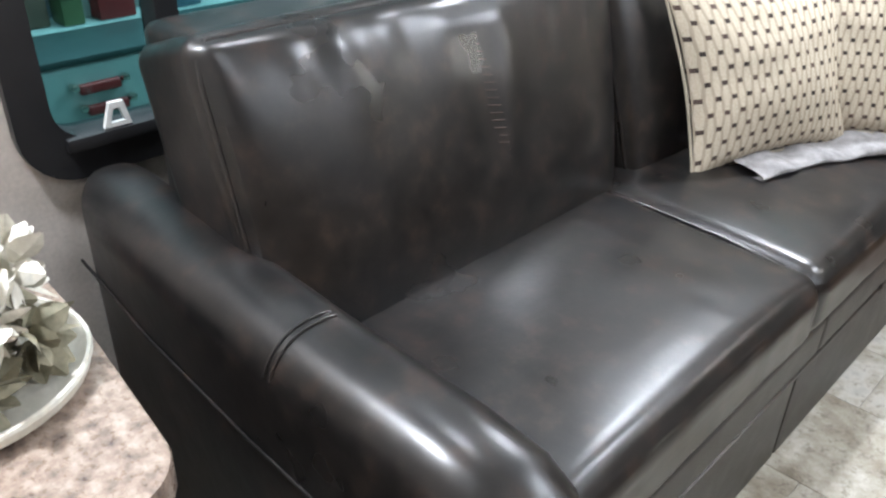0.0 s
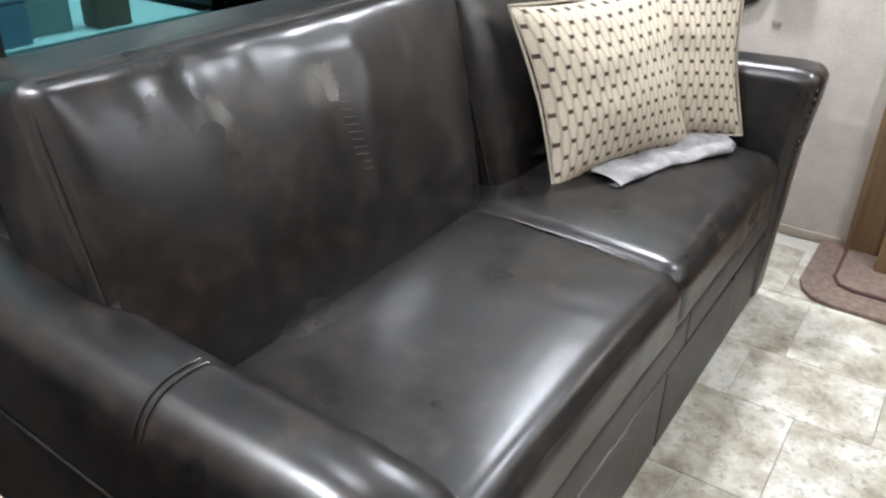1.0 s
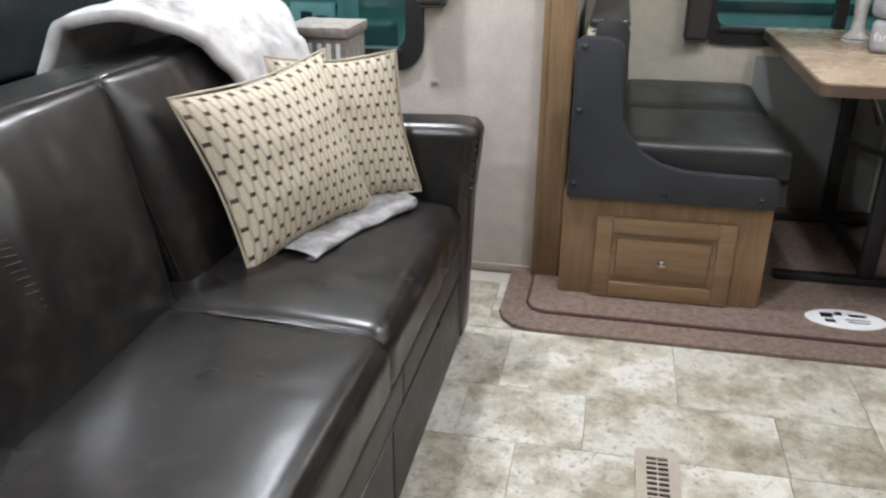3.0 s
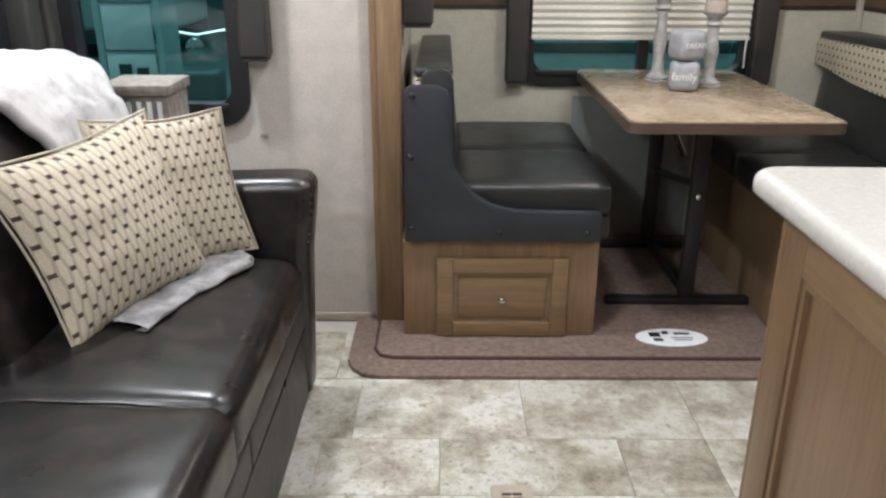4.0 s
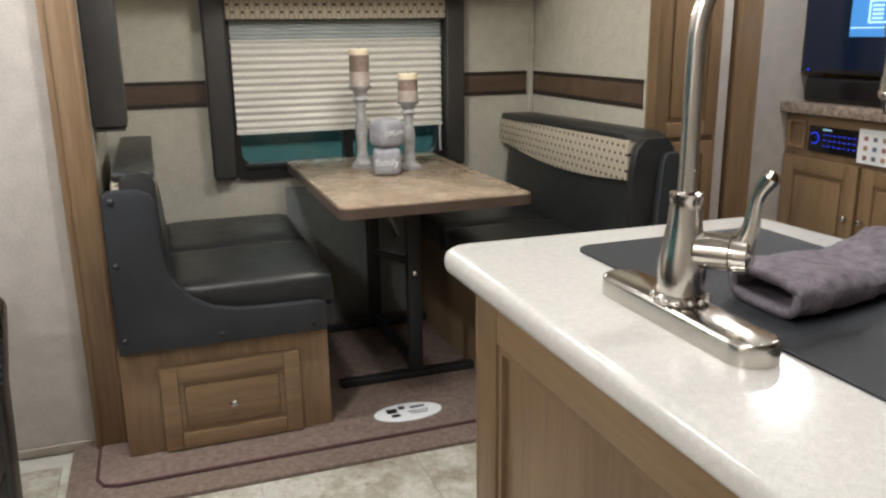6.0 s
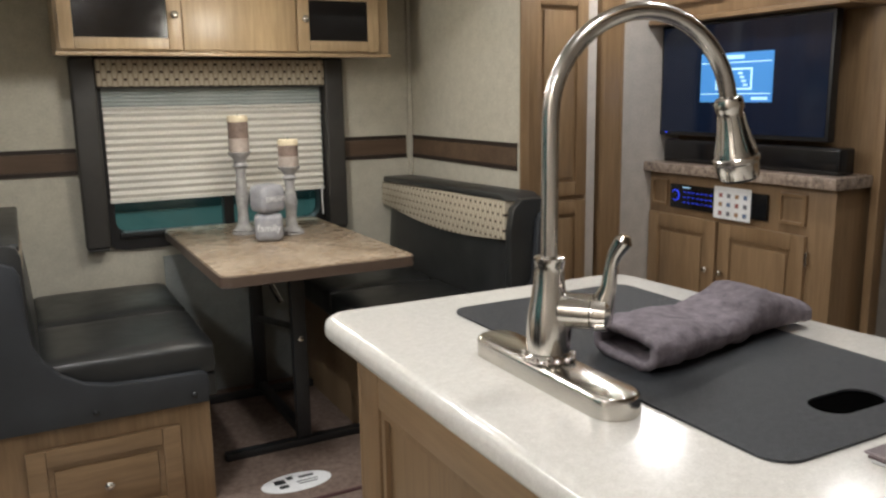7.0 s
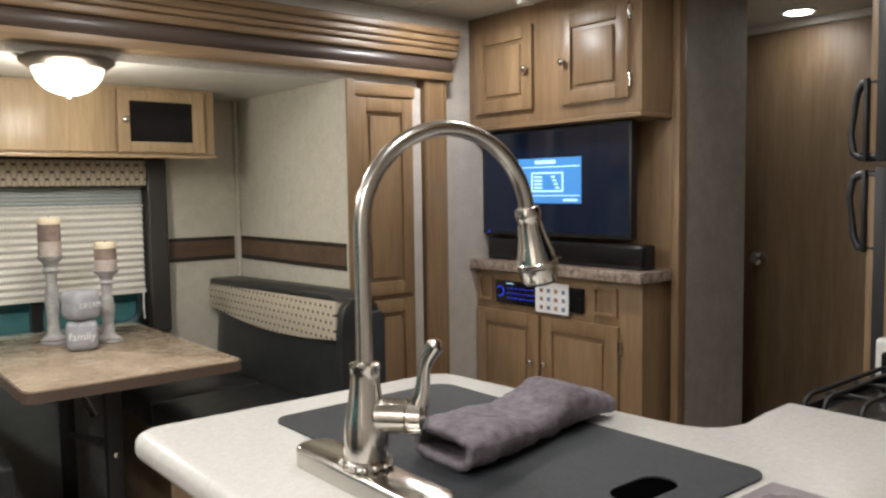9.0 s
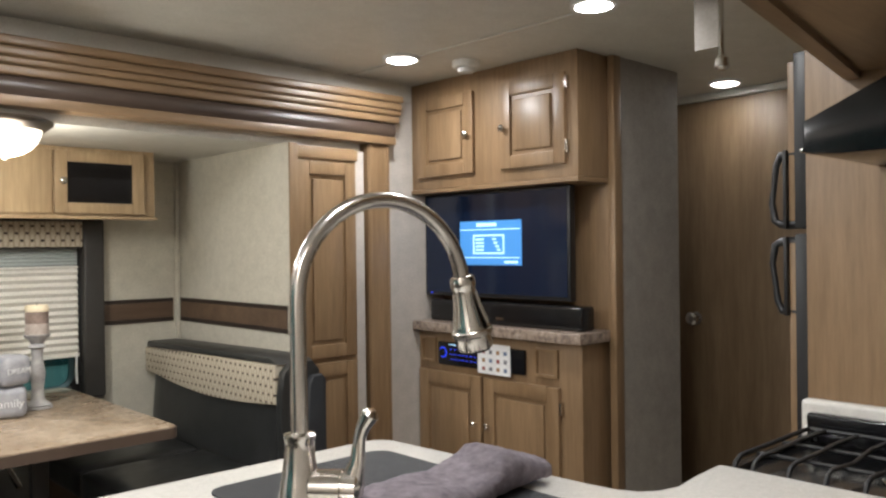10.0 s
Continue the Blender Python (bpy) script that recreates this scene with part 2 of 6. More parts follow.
def glass(name, tint, rough=0.0):
    """Tinted pane: clear by mixture of see-through tint and gloss."""
    m = bpy.data.materials.new(name)
    m.use_nodes = True
    nt = m.node_tree
    nt.nodes.clear()
    out = nt.nodes.new("ShaderNodeOutputMaterial")
    mix = nt.nodes.new("ShaderNodeMixShader")
    tr = nt.nodes.new("ShaderNodeBsdfTransparent")
    gl = nt.nodes.new("ShaderNodeBsdfGlossy")
    fr = nt.nodes.new("ShaderNodeFresnel")
    tr.inputs[0].default_value = (*tint, 1)
    gl.inputs["Roughness"].default_value = 0.02
    fr.inputs["IOR"].default_value = 1.5
    nt.links.new(fr.outputs[0], mix.inputs[0])
    nt.links.new(tr.outputs[0], mix.inputs[1])
    nt.links.new(gl.outputs[0], mix.inputs[2])
    nt.links.new(mix.outputs[0], out.inputs[0])
    return m


GLASS = glass("tinted_glass", (0.56, 0.70, 0.70))


def tile_material():
    m, nt, bs = material("stone_vinyl_tile")
    tc = nt.nodes.new("ShaderNodeNewGeometry")
    oi = nt.nodes.new("ShaderNodeObjectInfo")
    mul = nt.nodes.new("ShaderNodeMath")
    mul.operation = "MULTIPLY"
    mul.inputs[1].default_value = 37.0
    nt.links.new(oi.outputs["Random"], mul.inputs[0])
    add = nt.nodes.new("ShaderNodeVectorMath")
    nt.links.new(tc.outputs["Position"], add.inputs[0])
    nt.links.new(mul.outputs[0], add.inputs[1])
    v = add.outputs[0]
    big = noise_tex(nt, v, 5.5, 12, 0.72)
    fine = noise_tex(nt, v, 48, 8, 0.78)
    c = ramp(nt, big, [(0.32, (0.24, 0.21, 0.165)), (0.42, (0.42, 0.38, 0.31)), (0.50, (0.56, 0.53, 0.455)), (0.58, (0.72, 0.705, 0.655)), (0.70, (0.47, 0.475, 0.445))])
    c = mixed(nt, c, ramp(nt, fine, [(0.38, (0.38, 0.35, 0.30)), (0.50, (1, 1, 1))]), 0.8, "MULTIPLY")
    tone = ramp(nt, oi.outputs["Random"], [(0.0, (0.74, 0.73, 0.70)), (0.5, (0.84, 0.84, 0.825)), (1.0, (0.90, 0.90, 0.89))])
    c = mixed(nt, c, tone, 1.0, "MULTIPLY")
    nt.links.new(c, bs.inputs["Base Color"])
    nt.links.new(ramp(nt, fine, [(0.3, (0.34,) * 3), (0.7, (0.20,) * 3)]), bs.inputs["Roughness"])
    bump(nt, bs, fine, 0.15, 0.001)
    return m


TILE = tile_material()
GROUT = plain("tan_grout_line", (0.47, 0.445, 0.39), 0.6)

# ---- mesh helpers ----


def box(bm, x0, x1, y0, y1, z0, z1, bevel=0.0, seg=2, m=None):
    vs = [bm.verts.new((x, y, z)) for x in (x0, x1) for y in (y0, y1) for z in (z0, z1)]
    fs = [bm.faces.new([vs[i] for i in q]) for q in ((0, 1, 3, 2), (4, 6, 7, 5), (0, 4, 5, 1), (2, 3, 7, 6), (0, 2, 6, 4), (1, 5, 7, 3))]
    geom = list(vs)
    if bevel > 0:
        es = {e for f in fs for e in f.edges}
        r = bmesh.ops.bevel(bm, geom=list(es), offset=bevel, segments=seg, profile=0.6, affect="EDGES")
        geom = list({v for f in r["faces"] for v in f.verts} | {v for v in geom if v.is_valid})
    if m is not None:
        bmesh.ops.transform(bm, matrix=m, verts=[v for v in geom if v.is_valid])
    return bm


def boxes(*specs, bevel=0.0, seg=2):
    bm = bmesh.new()
    for s in specs:
        box(bm, *s[:6], bevel=s[6] if len(s) > 6 else bevel, seg=seg)
    return bm


def prism(points, axis, a, b, bevel=0.0):
    """A polygon of plane coordinates pushed along an axis from a to b."""
    bm = bmesh.new()
    put = {"x": lambda p, d: (d, p[0], p[1]), "y": lambda p, d: (p[0], d, p[1]), "z": lambda p, d: (p[0], p[1], d)}[axis]
    lo = [bm.verts.new(put(p, a)) for p in points]
    hi = [bm.verts.new(put(p, b)) for p in points]
    n = len(points)
    bm.faces.new(lo)
    bm.faces.new(hi)
    for i in range(n):
        bm.faces.new((lo[i], lo[(i + 1) % n], hi[(i + 1) % n], hi[i]))
    bmesh.ops.recalc_face_normals(bm, faces=bm.faces)
    if bevel:
        es = [e for e in bm.edges if abs(put((0, 0), 1)[0] * (e.verts[0].co.x - e.verts[1].co.x) + put((0, 0), 1)[1] * (e.verts[0].co.y - e.verts[1].co.y) + put((0, 0), 1)[2] * (e.verts[0].co.z - e.verts[1].co.z)) < 1e-6]
        bmesh.ops.bevel(bm, geom=es, offset=bevel, segments=2, profile=0.6, affect="EDGES")
    return bm


def rounded_outline(x0, x1, y0, y1, r, n=6):
    pts = []
    for cx, cy, a in ((x1 - r, y1 - r, 0), (x0 + r, y1 - r, 90), (x0 + r, y0 + r, 180), (x1 - r, y0 + r, 270)):
        for i in range(n + 1):
            t = radians(a + 90 * i / n)
            pts.append((cx + r * math.cos(t), cy + r * math.sin(t)))
    return pts


def lathe(profile, x, y, n=20, bm=None, m=None):
    """(radius, height) pairs turned about an upright axis."""
    bm = bm or bmesh.new()
    rings = []
    for r, z in profile:
        rings.append([bm.verts.new((x + r * math.cos(2 * math.pi * i / n), y + r * math.sin(2 * math.pi * i / n), z)) for i in range(n)])
    for a, b in zip(rings, rings[1:]):
        for i in range(n):
            bm.faces.new((a[i], a[(i + 1) % n], b[(i + 1) % n], b[i]))
    bm.faces.new(rings[0][::-1])
    bm.faces.new(rings[-1])
    if m is not None:
        bmesh.ops.transform(bm, matrix=m, verts=[v for ring in rings for v in ring])
    return bm


def tube(path, r, n=8, bm=None):
    """A round bar along a list of points; r may be one number or one per point."""
    bm = bm or bmesh.new()
    path = [Vector(p) for p in path]
    rs = r if isinstance(r, (list, tuple)) else [r] * len(path)
    rings, up = [], Vector((0.13, 0.27, 0.95)).normalized()
    for i, p in enumerate(path):
        d = (path[min(i + 1, len(path) - 1)] - path[max(i - 1, 0)]).normalized()
        if abs(d.dot(up)) > 0.97:
            up = Vector((1, 0.1, 0)).normalized()
        s = d.cross(up).normalized()
        u = s.cross(d).normalized()
        up = u
        rings.append([bm.verts.new(p + rs[i] * (math.cos(2 * math.pi * k / n) * s + math.sin(2 * math.pi * k / n) * u)) for k in range(n)])
    for a, b in zip(rings, rings[1:]):
        for i in range(n):
            bm.faces.new((a[i], b[i], b[(i + 1) % n], a[(i + 1) % n]))
    bm.faces.new(rings[0])
    bm.faces.new(rings[-1][::-1])
    bmesh.ops.recalc_face_normals(bm, faces=bm.faces)
    return bm


def cushion(hx, hy, hz, r, puff, m, n=14, wrinkle=0.0, seed=0.0, puff_axes=(0, 0, 1)):
    """A padded block: rounded edges, swollen faces and faint creases."""
    bm = bmesh.new()
    bmesh.ops.create_cube(bm, size=2.0)
    bmesh.ops.subdivide_edges(bm, edges=bm.edges[:], cuts=n, use_grid_fill=True)
    h = Vector((hx, hy, hz))
    for v in bm.verts:
        p = v.co.copy()
        w = [1 - p[k] ** 2 for k in range(3)]
        # crowd the rows of points towards the edges
        s = Vector([math.copysign(abs(c) ** 0.8, c) for c in p])
        q = Vector([s[k] * h[k] for k in range(3)])
        inner = Vector([max(-(h[k] - r), min(h[k] - r, q[k])) for k in range(3)])
        d = q - inner
        if d.length > 1e-6:
            q = inner + d.normalized() * r
        for k in range(3):
            i, j = [a for a in range(3) if a != k]
            if puff_axes[k]:
                q[k] += math.copysign(1, p[k]) * (abs(p[k]) ** 3) * puff * puff_axes[k] * max(0, w[i]) ** 0.5 * max(0, w[j]) ** 0.5
        if wrinkle:
            nz = noise.noise(Vector((q.x * 9 + seed, q.y * 9, q.z * 9 + seed)))
            nz += 0.5 * noise.noise(Vector((q.x * 24, q.y * 24 + seed, q.z * 24)))
            q += (q - inner).normalized() * wrinkle * nz if (q - inner).length > 1e-6 else Vector()
        v.co = q
    bmesh.ops.transform(bm, matrix=m, verts=bm.verts)
    return bm


def part(name, bm, mat, parent, label="", smooth=True):
    me = bpy.data.meshes.new(name)
    bm.to_mesh(me)
    bm.free()
    me.materials.append(mat)
    if smooth:
        for p in me.polygons:
            p.use_smooth = True
        me.set_sharp_from_angle(angle=radians(38))
    ob = new(name, me)
    if parent is not None:
        ob.parent = parent
        ob.matrix_parent_inverse = world_of(parent).inverted()
    return tagged(ob, label)


def world_of(ob):
    m = ob.matrix_basis.copy()
    while ob.parent:
        m = ob.parent.matrix_basis @ ob.matrix_parent_inverse @ m
        ob = ob.parent
    return m


def thing(name, at, label, category, group="", kind=""):
    ob = new(name)
    ob.empty_display_size = 0.05
    ob.matrix_basis = pose(*at)
    return tagged(ob, label, category, group, kind)


def solid(name, bm, mat, label, category, group="", kind="", smooth=True):
    return tagged(part(name, bm, mat, None, "", smooth), label, category, group, kind)


def ring(outer, inner, axis, a, b):
    """A frame between two outlines with the same number of points."""
    bm = bmesh.new()
    put = {"x": lambda p, d: (d, p[0], p[1]), "y": lambda p, d: (p[0], d, p[1]), "z": lambda p, d: (p[0], p[1], d)}[axis]
    n = len(outer)
    v = [[bm.verts.new(put(p, d)) for p in pts] for pts, d in ((outer, a), (outer, b), (inner, b), (inner, a))]
    for k in range(4):
        p, q = v[k], v[(k + 1) % 4]
        for i in range(n):
            bm.faces.new((p[i], p[(i + 1) % n], q[(i + 1) % n], q[i]))
    bmesh.ops.recalc_face_normals(bm, faces=bm.faces)
    return bm


# ---- structure ----
WY = 2.80      # side wall, inner face
RX = -1.10     # rear wall, inner face
SY = 3.60      # back wall of the slide-out
SX0, SX1 = 0.0, 1.775
SC = 1.66      # slide-out ceiling

floor_base = solid("floor", boxes((-1.2, 3.7, -0.1, 2.86, -0.06, -0.004)), GROUT, "beige stone-look vinyl tile floor", "floor", kind="structure", smooth=False)
solid("wall_rear", boxes((RX - 0.06, RX, -0.1, 0.645, 0, CEIL), (RX - 0.06, RX, 2.60, WY + 0.06, 0, CEIL), (RX - 0.06, RX, 0.645, 2.60, 0, 0.65), (RX - 0.06, RX, 0.645, 2.60, 1.52, CEIL)),
      WALL_GREY, "greige textured wall panel behind the sofa", "wall", kind="structure", smooth=False)
solid("wall_side", boxes((RX, -0.99, WY, WY + 0.06, 0, CEIL), (-0.50, -0.004, WY, WY + 0.06, 0, CEIL), (-0.99, -0.50, WY, WY + 0.06, 0, 0.71), (-0.99, -0.50, WY, WY + 0.06, 1.50, CEIL),
                         (-0.004, 2.16, WY, WY + 0.06, 1.69, CEIL), (2.16, 2.80, WY, WY + 0.06, 0, CEIL)),
      WALL_GREY, "greige textured side wall with a window", "wall", kind="structure", smooth=False)
solid("wall_slide_back", boxes((SX0, 0.47, SY, SY + 0.05, 0, SC), (1.34, 2.16, SY, SY + 0.05, 0, SC), (0.47, 1.34, SY, SY + 0.05, 0, 0.70), (0.47, 1.34, SY, SY + 0.05, 1.40, SC)),
      WALL_CREAM, "cream papered slide-out wall with a window", "wall", kind="structure", smooth=False)
solid("wall_slide_left", boxes((SX0 - 0.05, SX0, WY + 0.062, SY + 0.05, 0, SC)), WALL_CREAM, "cream papered end wall of the slide-out", "wall", kind="structure", smooth=False)
solid("wall_slide_right", boxes((SX1, SX1 + 0.03, 2.705, SY - 0.001, 0, SC)), WALL_CREAM, "cream papered end wall beside the dinette", "wall", kind="structure", smooth=False)
solid("wall_slide_outer", boxes((2.16, 2.20, WY + 0.062, SY + 0.05, 0, SC)), WALL_GREY, "plain closing wall of the slide-out", "wall", kind="structure", smooth=False)
solid("ceiling_slide", boxes((SX0 - 0.05, 2.2, WY + 0.062, SY + 0.05, SC, SC + 0.04), (SX0, 2.16, 2.79, WY + 0.061, SC, SC + 0.03)), WHITE_WALL, "off-white ceiling of the slide-out", "ceiling", kind="structure", smooth=False)
solid("ceiling", boxes((-1.2, 3.7, -0.1, WY + 0.06, CEIL, CEIL + 0.05)), WHITE_WALL, "off-white flat caravan ceiling", "ceiling", kind="structure", smooth=False)
solid("wall_entrance", boxes((-1.16, 3.7, -0.10, -0.02, 0, CEIL)), WALL_GREY, "greige wall behind the kitchen", "wall", kind="structure", smooth=False)
solid("wall_corridor", boxes((2.66, 3.08, 1.905, WY - 0.001, 0, CEIL)), WALL_DARKER, "darker greige textured partition wall by the corridor", "wall", kind="structure", smooth=False)
solid("wall_end", boxes((3.62, 3.70, 0.0, WY, 0, CEIL)), WALL_GREY, "plain wall at the corridor's end", "wall", kind="structure", smooth=False)
solid("wall_corridor_far", boxes((3.08, 3.62, 2.30, WY, 0, CEIL)), WALL_DARKER, "darker greige corridor side wall", "wall", kind="structure", smooth=False)
solid("baseboard", boxes((-1.0, -0.10, WY - 0.012, WY - 0.001, 0.0, 0.028), bevel=0.003), VENT, "narrow pale base trim along the wall", "trim", kind="structure")
# carpeted slide floor with a bound edge over the vinyl
carp = [(-0.16, 2.80), (-0.16, 2.50), (-0.145, 2.45), (-0.11, 2.41), (-0.06, 2.395), (2.12, 2.395), (2.12, 2.80)]
solid("slide_floor_skirt", prism(carp, "z", -0.003, 0.014, 0.008), CARPET, "brown carpet lip of the slide-out floor", "carpet", kind="structure")
carp2 = [(-0.075, 2.80), (-0.075, 2.55), (-0.06, 2.515), (-0.02, 2.50), (2.12, 2.50), (2.12, SY), (SX0, SY), (SX0, 2.80)]
solid("slide_floor", prism(carp2, "z", 0.0145, 0.024, 0.004), CARPET, "speckled brown carpet on the slide-out floor", "carpet", kind="structure")
solid("carpet_binding", tube([(-0.078, 2.74, 0.018), (-0.078, 2.55, 0.018), (-0.06, 2.512, 0.018), (-0.02, 2.497, 0.018), (2.12, 2.497, 0.018)], 0.006), CARPET_EDGE, "burgundy bound seam on the carpet step", "trim", kind="structure")

# jambs and header round the slide-out
def jamb(x0, x1, label):
    j = thing("slide_jamb", (x0, 2.75, 0), label, "door frame", kind="structure")
    part("board", boxes((x0, x1, 2.745, WY - 0.001, 0.015, 1.69), bevel=0.004), WOOD_Z, j)
    part("edge_strip", boxes((x0 + 0.006, x0 + 0.018, 2.741, 2.7449, 0.015, 1.69), (x1 - 0.018, x1 - 0.006, 2.741, 2.7449, 0.015, 1.69), bevel=0.0015), WOOD_Z, j)


jamb(-0.09, 0.004, "oak upright trim board beside the dinette")
jamb(2.17, 2.28, "oak upright trim board beside the tall cupboard")
header = thing("slide_header", (1.1, 2.75, 1.7), "oak crown moulding with a dark band over the dinette", "moulding", kind="structure")
part("lower_rail", boxes((-0.09, 2.30, 2.725, WY - 0.001, 1.690, 1.722), bevel=0.005), WOOD_X, header)
part("dark_band", prism([(2.735, 1.7225), (WY - 0.002, 1.7225), (WY - 0.002, 1.777), (2.735, 1.777), (2.728, 1.765), (2.725, 1.75), (2.728, 1.734)], "x", -0.09, 2.30), WOOD_DARK, header, "dark walnut band")
for i, (z0, z1, y) in enumerate(((1.778, 1.806, 2.718), (1.807, 1.828, 2.708), (1.829, 1.856, 2.700), (1.857, 1.885, 2.690))):
    part("crown_step", boxes((-0.09, 2.315, y, WY - 0.001, z0, z1), bevel=0.007, seg=3), WOOD_X, header)
solid("cornice_strip", boxes((-1.1, 2.44, WY - 0.014, WY - 0.001, 1.889, CEIL - 0.001), bevel=0.004), WHITE_WALL, "pale fabric strip between crown and ceiling", "trim", kind="structure")
# border strips on the slide-out walls
def border(x0, x1, y0, y1):
    b = thing("wall_border", ((x0 + x1) / 2, (y0 + y1) / 2, 0.96), "dark brown striped wallpaper border", "wall border", kind="structure")
    part("band", boxes((x0, x1, y0, y1, 0.9825, 1.0495)), STRIPE, b, smooth=False)
    o = 0.0015
    part("lower_line", boxes((x0, x1, y0 - o, y1 + o, 0.966, 0.982)), STRIPE_EDGE, b, smooth=False)
    part("upper_line", boxes((x0, x1, y0 - o, y1 + o, 1.050, 1.066)), STRIPE_EDGE, b, smooth=False)


border(0.01, 0.375, SY - 0.006, SY - 0.002)
border(1.43, 1.745, SY - 0.006, SY - 0.002)
border(SX1 - 0.006, SX1 - 0.002, 2.72, 3.575)
solid("corner_trim", boxes((1.755, 1.772, SY - 0.02, SY - 0.001, 0.60, SC), bevel=0.004), WALL_CREAM, "cream corner strip of the slide-out", "trim", kind="structure")


# ---- windows ----
def hall_window(name, axis, at, a0, a1, z0, z1, mullions, label):
    """A tinted caravan window with a broad black frame in a wall."""
    w = tagged(new(name), label, "window", kind="structure")
    mid = (a0 + a1) / 2
    w.matrix_basis = pose(*((at, mid, z0) if axis == "x" else (mid, at, z0)))
    s = 1 if axis == "x" else -1
    lo, hi = sorted((at - s * 0.05, at + s * 0.018))
    part("window_frame", ring(rounded_outline(a0 - 0.035, a1 + 0.035, z0 - 0.035, z1 + 0.035, 0.085), rounded_outline(a0 + 0.02, a1 - 0.02, z0 + 0.03, z1 - 0.02, 0.05), axis, lo, hi), BLACK, w)
    lo2, hi2 = sorted((at - s * 0.02, at + s * 0.03))
    part("window_sill", boxes((lo2, hi2, a0 + 0.03, a1 - 0.03, z0 + 0.012, z0 + 0.034) if axis == "x" else (a0 + 0.03, a1 - 0.03, lo2, hi2, z0 + 0.012, z0 + 0.034), bevel=0.005), BLACK, w)
    edges = [a0 + 0.018] + [v for m_, h_ in mullions for v in (m_ - h_, m_ + h_)] + [a1 - 0.018]
    for k in range(0, len(edges), 2):
        p, q = edges[k], edges[k + 1]
        pane = part("pane", boxes((at - s * 0.036 - 0.002, at - s * 0.036 + 0.002, p, q, z0 + 0.02, z1 - 0.015) if axis == "x" else (p, q, at - s * 0.036 - 0.002, at - s * 0.036 + 0.002, z0 + 0.02, z1 - 0.015)), GLASS, w, smooth=False)
        pane.visible_shadow = False
    for m_, h_ in mullions:
        lo3, hi3 = sorted((at - s * 0.044, at + s * 0.008))
        part("mullion", boxes((lo3, hi3, m_ - h_, m_ + h_, z0 + 0.02, z1 - 0.015) if axis == "x" else (m_ - h_, m_ + h_, lo3, hi3, z0 + 0.02, z1 - 0.015), bevel=0.004), BLACK, w)
    return w


rear_window = hall_window("window_1", "x", RX, 0.645, 2.60, 0.65, 1.52, ((0.873, 0.02), (1.618, 0.055)), "wide black-framed tinted window behind the sofa")
hall_window("window_2", "y", WY, -0.99, -0.50, 0.71, 1.50, (), "black-framed tinted window beside the sofa")
hall_window("window_3", "y", SY, 0.47, 1.34, 0.70, 1.40, ((0.93, 0.02),), "black-framed window behind the dinette table")
part("window_latch", ring([(0.735, 0.686), (0.779, 0.686), (0.770, 0.724), (0.748, 0.724)], [(0.746, 0.693), (0.769, 0.693), (0.763, 0.714), (0.753, 0.714)], "x", -1.082, -1.074), plain("white_plastic_latch", (0.7, 0.7, 0.68), 0.4), rear_window, "small white plastic latch", smooth=False)


def drop_board(x0, x1, y0, y1, z0, z1, label):
    v = thing("valance_side", ((x0 + x1) / 2, (y0 + y1) / 2, z0), label, "valance")
    part("padded_board", boxes((x0, x1, y0, y1, z0, z1), bevel=0.012, seg=3), VALANCE_DARK, v)
    part("lower_hem", boxes((x0 + 0.006, x1 - 0.006, y0 + 0.006, y1 - 0.006, z0 - 0.008, z0 - 0.0005), bevel=0.003), VALANCE_DARK, v)


drop_board(-0.47, -0.385, 2.72, WY - 0.001, 0.885, 1.55, "dark vinyl side board of the window valance")
drop_board(-1.095, -1.01, 2.72, WY - 0.001, 0.885, 1.55, "dark vinyl side board of the window valance")
drop_board(RX + 0.001, RX + 0.08, 2.62, 2.70, 0.885, 1.55, "dark vinyl side board of the rear window valance")
drop_board(0.375, 0.462, SY - 0.07, SY - 0.007, 0.685, 1.40, "dark vinyl side board of the dinette window")
drop_board(1.345, 1.428, SY - 0.07, SY - 0.007, 0.685, 1.40, "dark vinyl side board of the dinette window")
drop_board(0.001, 0.098, 2.88, 3.02, 0.968, 1.60, "dark vinyl board hanging at the slide-out's end")

# pleated shade and patterned valance in the dinette window
shade = thing("pleated_shade", (0.905, SY - 0.03, 0.86), "cream pleated window shade, lowered three quarters", "window shade")
pleats = 12
z_lo, z_hi = 0.868, 1.205
bm = bmesh.new()
rows = []
for i in range(pleats * 2 + 1):
    z = z_lo + (z_hi - z_lo) * i / (pleats * 2)
    y = SY - 0.022 - (0.013 if i % 2 else 0.0)
    rows.append([bm.verts.new((x, y, z)) for x in (0.478, 0.76, 1.05, 1.335)])
for a, b in zip(rows, rows[1:]):
    for i in range(3):
        bm.faces.new((a[i], a[i + 1], b[i + 1], b[i]))
ob = part("pleats", bm, BLIND, shade, smooth=False)
part("middle_rail", boxes((0.476, 1.337, SY - 0.038, SY - 0.014, 1.2055, 1.215), bevel=0.003), BLIND, shade)
bm = bmesh.new()
rows = []
for i in range(13):
    z = 1.2155 + 0.0845 * i / 12
    rows.append([bm.verts.new((x, SY - 0.022 - (0.006 if i % 2 else 0.0), z)) for x in (0.478, 0.76, 1.05, 1.335)])
for a, b in zip(rows, rows[1:]):
    for i in range(3):
        bm.faces.new((a[i], a[i + 1], b[i + 1], b[i]))
part("sheer_pleats", bm, mottled("grey_sheer_shade", (0.36, 0.40, 0.385), (0.43, 0.465, 0.45), 10, 0.7, 160, 0.1), shade, "grey sheer upper half", smooth=False)
part("bottom_rail", boxes((0.476, 1.337, SY - 0.040, SY - 0.014, 0.852, 0.868), bevel=0.004), BLIND, shade)
